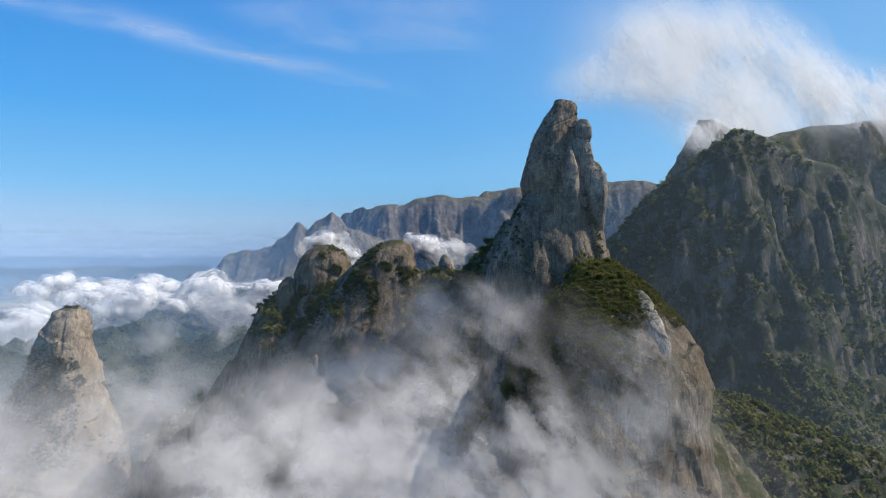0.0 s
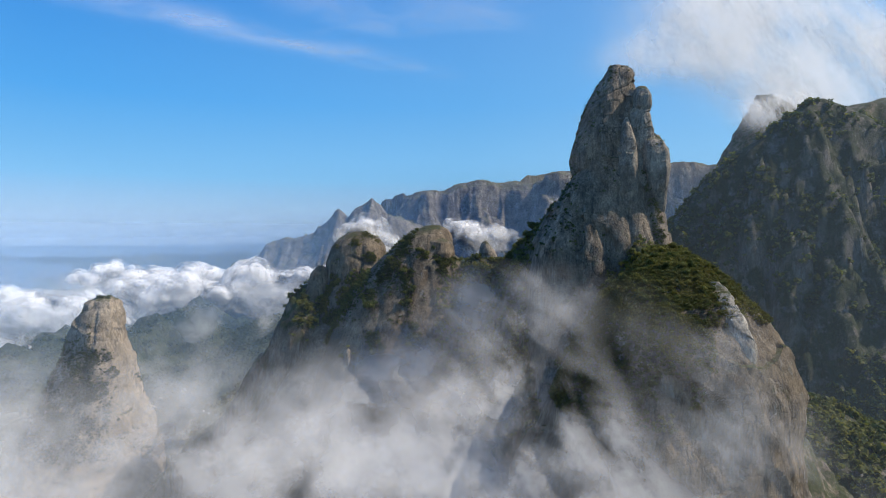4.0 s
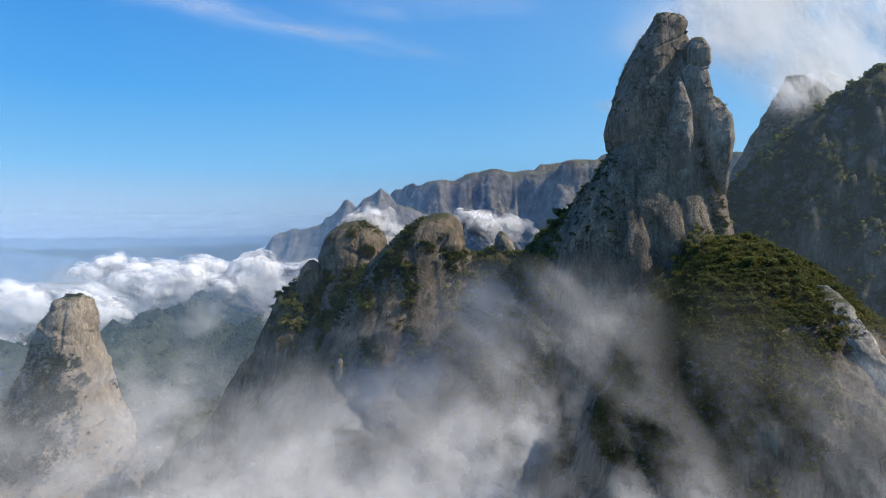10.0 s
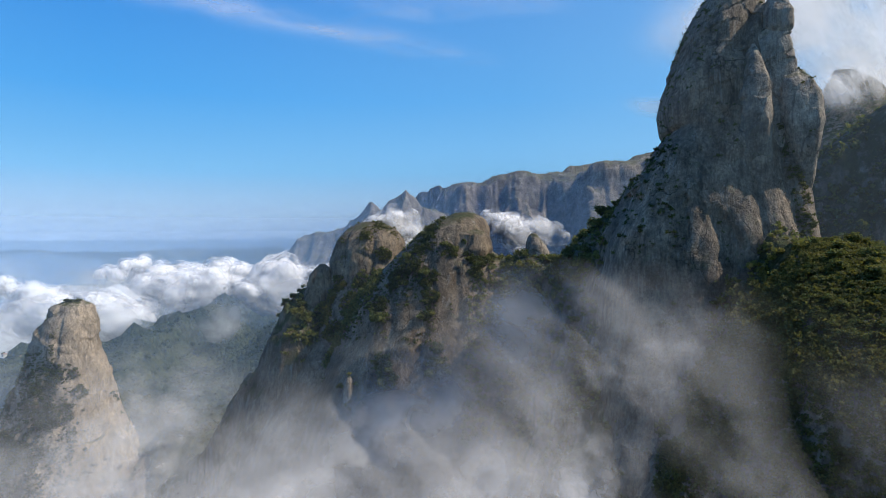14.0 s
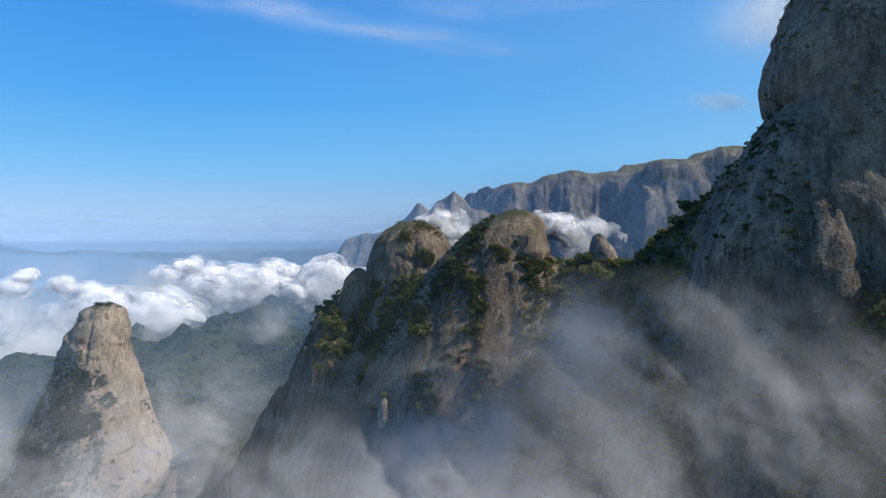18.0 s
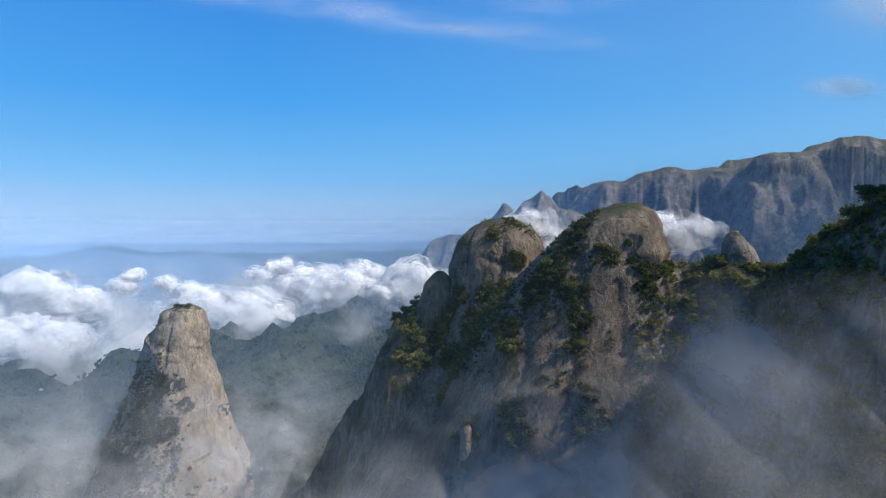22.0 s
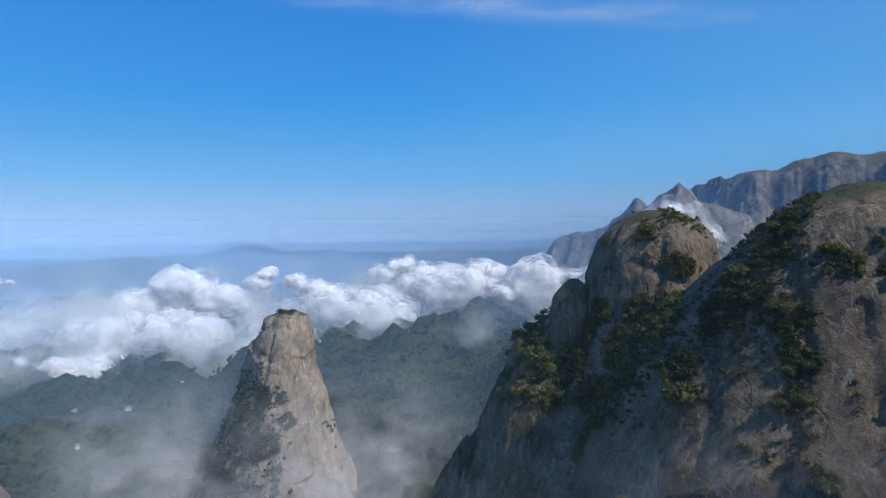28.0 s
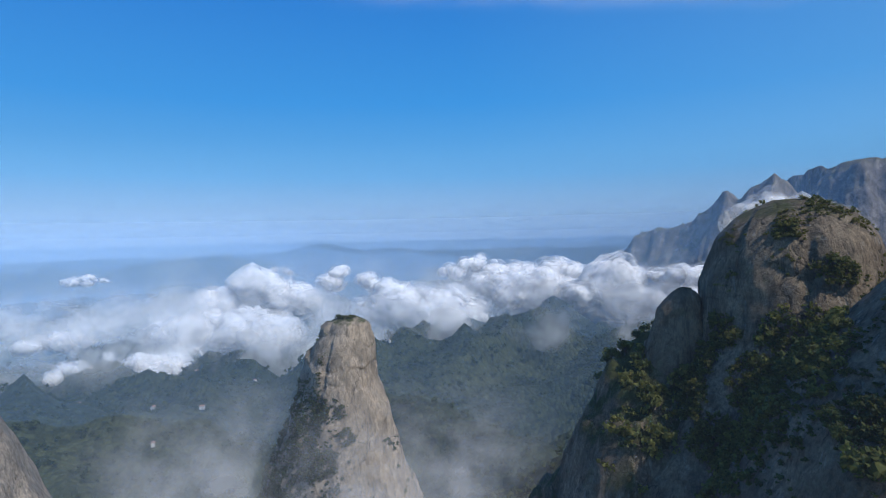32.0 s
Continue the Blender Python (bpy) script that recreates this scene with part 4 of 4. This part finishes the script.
spots_g = [plant_spots(key, 480, 39 + i, (1.7, 3.9), -0.6, 30, -2, gully, -0.5) for i, key in enumerate(("dome_a", "dome_b", "massif"))]
thicket("forest", np.concatenate([g[0] for g in spots_g]), np.concatenate([g[1] for g in spots_g]), leaves, "dark forest in the gully between the domes")
s6, r6 = plant_spots("pillar", 140, 26, (0.9, 2.4), 0.3, 30, 0.12)
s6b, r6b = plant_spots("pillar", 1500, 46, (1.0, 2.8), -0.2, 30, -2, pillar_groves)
shady = lambda c: ((c[:, 0] + 565) * 0.8 + (c[:, 1] - 868) * 0.6 < -12) & (c[:, 2] > 690) & (c[:, 2] < 806)
s6c, r6c = plant_spots("pillar", 1100, 47, (0.5, 1.7), -0.3, 22, 0.02, shady, 0.0)
s6, r6 = np.concatenate([s6, s6b, s6c]), np.concatenate([r6, r6b, r6c])
thicket("shrubs", s6, r6, shrub_leaves, "shrubs and small trees on the pillar's ledges", "shrubs")
far_off = lambda c: np.hypot(c[:, 0] + 100, c[:, 1] - 500)
bearing = lambda c: np.degrees(np.arctan2(-(c[:, 0] + 60), c[:, 1] - 400))
s7, r7 = plant_spots("ground", 11000, 27, (4.5, 9.0), 0.3, 300, -0.9, lambda c: ((far_off(c) < 2300) & (bearing(c) > 4) & (bearing(c) < 84)) / (300 + far_off(c)) ** 1.2)
thicket("forest", s7, r7, far_leaves, "hazy rainforest canopy on the lower hills", lift=0.2, forms=FAR_TEMPLATES)
s12, r12 = plant_spots("pillar", 900, 36, (1.8, 4.2), 0.05, 40, -0.2, lambda c: c[:, 2] < 700)
s13, r13 = plant_spots("pillar", 1500, 37, (1.4, 3.2), -0.2, 45, -0.6, lambda c: ((c[:, 0] + 565) * 0.64 + (c[:, 1] - 868) * 0.77 < -6) & (c[:, 2] < 744) & (c[:, 2] > 600))
s12, r12 = np.concatenate([s12, s13]), np.concatenate([r12, r13])
thicket("forest", s12, r12, far_leaves, "trees covering the foot of the pillar", forms=FAR_TEMPLATES)

cleft = lambda c: (c[:, 1] < 622) & (np.abs(c[:, 0] - 148 - 0.16 * (960 - c[:, 2])) < 5.5) & (c[:, 2] > 858) & (c[:, 2] < 962)
s8, r8 = plant_spots("shaft", 240, 28, (0.9, 2.2), -1.0, 14, -0.3, cleft, -0.9)
s9, r9 = plant_spots("head", 110, 29, (0.5, 1.4), -0.15, 12, 0.05, lambda c: (c[:, 1] < 650), 0.6)
s10, r10 = plant_spots("shaft", 240, 30, (0.7, 1.9), 0.12, 16, 0.2, lambda c: (c[:, 1] < 660) & (c[:, 2] > 800))
s15, r15 = plant_spots("head", 150, 48, (0.5, 1.4), -0.7, 10, -0.1, lambda c: (c[:, 0] < 124 - 0.36 * (1062 - c[:, 2])) & (c[:, 1] < 655), -0.5)
s16, r16 = plant_spots("shaft", 160, 49, (0.6, 1.8), -0.3, 14, -0.1, lambda c: (c[:, 0] < 84) & (c[:, 1] < 665) & (c[:, 2] > 880), -0.1)
s11, r11 = plant_spots("buttress", 40, 31, (0.6, 1.5), 0.1, 8, -0.2)
thicket("shrubs", np.concatenate([s8, s9, s10, s11, s15, s16]), np.concatenate([r8, r9, r10, r11, r15, r16]), shrub_leaves, "olive shrubs in the tower's cleft and on its ledges", "shrubs", 0.3)


# ---- houses in the valley ----
plaster, nt_, b_ = material("plaster")
nt_.links.new(ramp(nt_, noise_tex(nt_, scaled(nt_, 1, 1, 1), 0.8), (0.3, (0.38, 0.37, 0.34)), (0.7, (0.54, 0.52, 0.48))), b_.inputs["Base Color"])
tiles, nt_, b_ = material("roof_tiles")
nt_.links.new(ramp(nt_, noise_tex(nt_, scaled(nt_, 1, 1, 1), 1.5), (0.3, (0.24, 0.12, 0.08)), (0.7, (0.42, 0.26, 0.19))), b_.inputs["Base Color"])


def house_thing():
    h = thing("house", "small white house with a tiled roof among the trees", "house", "houses in the valley")
    bm = bmesh.new()
    bmesh.ops.create_cube(bm, size=1, matrix=Matrix.Translation((0, 0, 2.0)) @ Matrix.Diagonal((10, 7, 8, 1)))
    me = bpy.data.meshes.new("wall")
    bm.to_mesh(me)
    bm.free()
    me.materials.append(plaster)
    put("wall", me, h)
    for side in (-1, 1):
        bm = bmesh.new()
        bmesh.ops.create_cube(bm, size=1, matrix=Matrix.Translation((0, side * 1.9, 6.8)) @ Matrix.Rotation(radians(-side * 26), 4, "X") @ Matrix.Diagonal((11, 4.9, 0.4, 1)))
        me = bpy.data.meshes.new("roof")
        bm.to_mesh(me)
        bm.free()
        me.materials.append(tiles)
        put("roof", me, h)
    return h


spots_h, _ = plant_spots("ground", 20, 61, (1, 1), 0.75, 300, -0.9, lambda c: (np.hypot(c[:, 0] + 1600, c[:, 1] - 1150) < 750))
first = house_thing()
for k, (x, y, z) in enumerate(spots_h):
    m = pose(x, y, z + 4, 0, 0, 37 * k)
    if k == 0:
        first.matrix_world = m
    else:
        copy_thing(first, m)


# ---- mist and cloud ----
def sheet(name, x0, x1, y0, y1, step, height, thick, mat, label, category="mist", group=""):
    xs, ys = np.arange(x0, x1 + 1, step), np.arange(y0, y1 + 1, step)
    X, Y = np.meshgrid(xs, ys)
    p = np.stack([X, Y, height(X, Y)], 2).reshape(-1, 3)
    me = mesh_of(name, p, grid_faces(len(ys), len(xs)), True, [mat])
    a = me.attributes.new("thickness", "FLOAT", "POINT")
    U, V = (X - x0) / (xs[-1] - x0), (Y - y0) / (ys[-1] - y0)
    rim = smooth01(0, 0.22, U) * smooth01(0, 0.22, 1 - U) * smooth01(0, 0.22, V) * smooth01(0, 0.22, 1 - V)
    a.data.foreach_set("value", (rim * thick(X, Y)).astype(np.float32).ravel())
    return tagged(new(name, me), label, category, group, "stuff")


def swell(X, Y, size, high, seed):
    p = np.stack([X.ravel(), Y.ravel(), np.full(X.size, seed * 9.1)], 1)
    return high * fbm(p, size, 3, seed).reshape(X.shape)


def curtain(name, origin, turn, u0, u1, z0, z1, step, v0, wave, thick, mat, label, category="mist", group="", lean=0.3):
    """An upright, wavy sheet that runs along the heading turn (degrees from +x) and stands v0 off its origin; wave: height, size, seed."""
    us, zs = np.arange(u0, u1 + 1, step), np.arange(z0, z1 + 1, step)
    U, Z = np.meshgrid(us, zs)
    V = v0 + lean * (Z - z0) + swell(U, Z, wave[1], wave[0], wave[2])
    c, s = math.cos(radians(turn)), math.sin(radians(turn))
    X, Y = origin[0] + U * c - V * s, origin[1] + U * s + V * c
    me = mesh_of(name, np.stack([X, Y, Z], 2).reshape(-1, 3), grid_faces(len(zs), len(us)), True, [mat])
    a = me.attributes.new("thickness", "FLOAT", "POINT")
    e = (U - u0) / (us[-1] - u0)
    rim = smooth01(0, 0.15, e) * smooth01(0, 0.1, 1 - e) * smooth01(0, 0.1, (Z - z0) / (zs[-1] - z0)) * smooth01(0, 0.08, (zs[-1] - Z) / (zs[-1] - z0))
    a.data.foreach_set("value", np.clip(rim * thick(X, Y, Z), 0, 1).astype(np.float32).ravel())
    return tagged(new(name, me), label, category, group, "stuff")


def clearance():
    """For a place, the distance to the nearest rock."""
    V, F, k = [], [], 0
    for v, f in ROCK:
        V.append(v)
        F.append(f + k)
        k += len(v)
    return BVHTree.FromPolygons(np.concatenate(V).tolist(), np.concatenate(F).tolist())


ROCK_TREE = clearance()


def open_air(X, Y, Z, low=1.0, high=32.0):
    """Thins mist out towards the rock, where it meets no hard line."""
    d = [ROCK_TREE.find_nearest(q, high)[3] for q in np.stack([X, Y, Z], -1).reshape(-1, 3).tolist()]
    return smooth01(low, high, np.array([high if v is None else v for v in d])).reshape(X.shape)


def gorge_thickness(seed):
    def thick(X, Y, Z):
        top = 756 + 74 * smooth01(-170, 40, X) * smooth01(300, 500, Y)
        ragged = swell(X + Y * 0.4, Z, 170, 62, seed)
        top = top + 40 * np.exp(-(((X - 50) / 75) ** 2 + ((Y - 430) / 80) ** 2)) + 62 * np.exp(-(((X - 20) / 80) ** 2 + ((Y - 610) / 80) ** 2)) + 34 * np.exp(-(((X - 105) / 75) ** 2 + ((Y - 365) / 70) ** 2))
        right_side = (1 - 0.45 * smooth01(-80, 30, X) * smooth01(430, 520, Y)) * (1 - 0.3 * smooth01(40, 100, X) * (1 - smooth01(430, 520, Y))) * (1 - 0.95 * smooth01(120, 195, X))
        return open_air(X, Y, Z, 1.0, 28.0) * right_side * (0.6 + 0.4 * smooth01(-330, -110, X)) * smooth01(150, 270, Y) * (1 - smooth01(-45, 55, Z - top + ragged))
    return thick


# the gorge: banks of mist one behind the other, higher towards the tower
for i in range(14):
    curtain("mist_bank", (0, 450), 38, -470, 200, 600, 884, 8, -440 + 40 * i, (9, 150, 200 + i), gorge_thickness(240 + i), mist,
            "pale drifting mist filling the gorge", "mist", "banks of mist in the gorge", 0.9)
# round the pillar
for i in range(6):
    curtain("mist_bank", (-560, 868), 38, -330, 260, 470, 800, 9, -420 + 52 * i, (9, 150, 260 + i),
            lambda X, Y, Z, s=i: 0.55 * (1 - smooth01(110, 240, np.hypot(X + 545, Y - 830))) * open_air(X, Y, Z, 1.0, 20.0) * (1 - smooth01(620, 760, Z + swell(X, Z, 150, 75, 280 + s))), mist, "thin mist drifting round the pillar", "mist", "banks of mist round the pillar", 0.9)


def puff_mesh(name, seed, lobes, wide, deep, high, grow, mat):
    """A heap of rounded lobes in one mesh, swollen by grow."""
    rng = random.Random(seed)
    bm = bmesh.new()
    for i in range(lobes):
        u = rng.uniform(-1, 1)
        x, y = u * wide, rng.uniform(-1, 1) * deep
        small = i >= lobes // 3
        r = high * (rng.uniform(0.18, 0.36) if small else rng.uniform(0.40, 0.66)) * (1.15 - 0.5 * abs(u))
        z = high * (rng.uniform(0.25, 0.95) if small else rng.uniform(0.05, 0.45)) * (1 - 0.65 * u * u)
        bmesh.ops.create_icosphere(bm, subdivisions=3, radius=r + grow, matrix=Matrix.Translation((x, y, z)) @ Matrix.Diagonal((1.25, 1.1, 0.85, 1)))
    me = bpy.data.meshes.new(name)
    bm.to_mesh(me)
    bm.free()
    n = len(me.vertices)
    co = np.empty(n * 3, np.float32)
    me.vertices.foreach_get("co", co)
    p = co.reshape(-1, 3).astype(float)
    d = fbm(p + seed * 31.0, high * 0.45, 5, seed)
    c = p - p.mean(0)
    c /= np.linalg.norm(c, axis=1)[:, None] + 1e-6
    p = p + c * (d * high * 0.35)[:, None]
    me.vertices.foreach_set("co", p.astype(np.float32).ravel())
    me.polygons.foreach_set("use_smooth", np.ones(len(me.polygons), bool))
    me.materials.append(mat)
    me.update()
    return me


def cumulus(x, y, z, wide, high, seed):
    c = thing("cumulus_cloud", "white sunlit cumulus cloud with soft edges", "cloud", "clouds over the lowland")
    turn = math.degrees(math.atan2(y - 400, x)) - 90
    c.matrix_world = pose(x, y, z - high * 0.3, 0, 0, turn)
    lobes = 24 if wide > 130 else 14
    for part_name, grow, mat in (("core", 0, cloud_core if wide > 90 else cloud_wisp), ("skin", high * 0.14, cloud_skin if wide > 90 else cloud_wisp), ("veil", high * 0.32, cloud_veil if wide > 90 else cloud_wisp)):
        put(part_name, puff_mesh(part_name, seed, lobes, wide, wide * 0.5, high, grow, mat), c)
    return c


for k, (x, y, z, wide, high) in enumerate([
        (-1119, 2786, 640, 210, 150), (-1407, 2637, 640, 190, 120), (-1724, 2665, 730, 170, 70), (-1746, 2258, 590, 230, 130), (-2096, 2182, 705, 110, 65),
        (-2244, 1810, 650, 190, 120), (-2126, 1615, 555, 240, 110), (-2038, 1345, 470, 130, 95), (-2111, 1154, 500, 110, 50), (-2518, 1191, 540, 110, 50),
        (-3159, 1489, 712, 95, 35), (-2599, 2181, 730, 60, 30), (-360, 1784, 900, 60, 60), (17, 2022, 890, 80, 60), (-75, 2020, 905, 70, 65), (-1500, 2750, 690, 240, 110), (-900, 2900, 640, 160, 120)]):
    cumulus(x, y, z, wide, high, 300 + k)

# thin vapour trailing round the cumulus
for i in range(4):
    r0 = 1950 + 260 * i
    A, Zg = np.meshgrid(np.radians(np.linspace(98, 178, 110)), np.linspace(330, 830, 30))
    p = np.stack([r0 * np.cos(A), 450 + r0 * np.sin(A), Zg], 2).reshape(-1, 3)
    p[:, :2] *= 1 + 0.03 * fbm(p, 300, 3, 430 + i)[:, None]
    me = mesh_of("cloud_veil_sheet", p, grid_faces(30, 110), True, [cloud_trail])
    t_ = me.attributes.new("thickness", "FLOAT", "POINT")
    lump = fbm(p, (500, 500, 160), 3, 440 + i).reshape(Zg.shape)
    th = smooth01(0, 0.1, (A - A.min()) / 1.4) * (1 - smooth01(0.85, 1, (A - A.min()) / 1.4)) * np.exp(-((Zg - 600 - 90 * lump) / 110) ** 2)
    t_.data.foreach_set("value", th.astype(np.float32).ravel())
    tagged(new("cloud_veil_sheet", me), "ragged thin cloud trailing over the lowland", "cloud", "thin cloud over the lowland", "stuff")

# high cloud
def blob(X, Z, cx, cz, rx, rz, lean=0.0):
    return np.exp(-(((X - cx) / rx) ** 2 + ((Z - cz - lean * (X - cx)) / rz) ** 2) ** 1.5)


for i in range(3):
    curtain("cloud_bank", (1250, 2850), 32, -1000, 2300, 1380, 2700, 45, 90 * i, (3, 600, 401 + i),
            lambda X, Y, Z: blob(X, Z, 1350, 1930, 600, 260, 0.1) + blob(X, Z, 820, 1735, 330, 105, 0.25) + blob(X, Z, 2100, 2050, 950, 460) + blob(X, Z, 2150, 1720, 900, 260), bank,
            "broad white cloud drifting over the peaks", "cloud", "cloud over the peaks")
curtain("small_cloud", (690, 3350), 32, -350, 350, 1380, 1720, 25, 0, (30, 200, 405), lambda X, Y, Z: 0.8 * blob(X, Z, 690, 1545, 150, 45), bank, "small wisp of white cloud", "cloud")
for i in range(3):
    curtain("cap_cloud", (1000, 1380), 32, -500, 700, 1080, 1500, 25, 50 * i - 80, (30, 200, 406 + i), lambda X, Y, Z: blob(X, Z, 1100, 1270, 430, 85, 0.06), cap_vapour,
            "grey-white cloud wrapping the mountain top", "cloud", "cloud on the mountain top")
    curtain("cap_cloud", (1060, 2280), 32, -260, 260, 1240, 1500, 20, 50 * i - 60, (20, 120, 416 + i), lambda X, Y, Z: blob(X, Z, 1090, 1375, 170, 60, 0.2), cap_vapour, "wisp of cloud caught on the spire", "cloud", "cloud on the spire")
sheet("cirrus_cloud", -2500, 0, 2000, 4350, 45, lambda X, Y: 2000 + swell(X, Y, 600, 30, 411), lambda X, Y: 0.52 * np.exp(-((Y - 2590 - 0.92 * (X + 1772)) / 200) ** 2), cirrus, "thin drawn-out streak of high cloud", "cloud")
sheet("cirrus_cloud", -1500, 500, 3400, 4500, 50, lambda X, Y: 2420 + swell(X, Y, 500, 40, 412), lambda X, Y: 0.22 + 0 * X, cirrus, "faint scraps of high cloud", "cloud")

# haze between the ranges as tinted shells; the two nearest lift the darks
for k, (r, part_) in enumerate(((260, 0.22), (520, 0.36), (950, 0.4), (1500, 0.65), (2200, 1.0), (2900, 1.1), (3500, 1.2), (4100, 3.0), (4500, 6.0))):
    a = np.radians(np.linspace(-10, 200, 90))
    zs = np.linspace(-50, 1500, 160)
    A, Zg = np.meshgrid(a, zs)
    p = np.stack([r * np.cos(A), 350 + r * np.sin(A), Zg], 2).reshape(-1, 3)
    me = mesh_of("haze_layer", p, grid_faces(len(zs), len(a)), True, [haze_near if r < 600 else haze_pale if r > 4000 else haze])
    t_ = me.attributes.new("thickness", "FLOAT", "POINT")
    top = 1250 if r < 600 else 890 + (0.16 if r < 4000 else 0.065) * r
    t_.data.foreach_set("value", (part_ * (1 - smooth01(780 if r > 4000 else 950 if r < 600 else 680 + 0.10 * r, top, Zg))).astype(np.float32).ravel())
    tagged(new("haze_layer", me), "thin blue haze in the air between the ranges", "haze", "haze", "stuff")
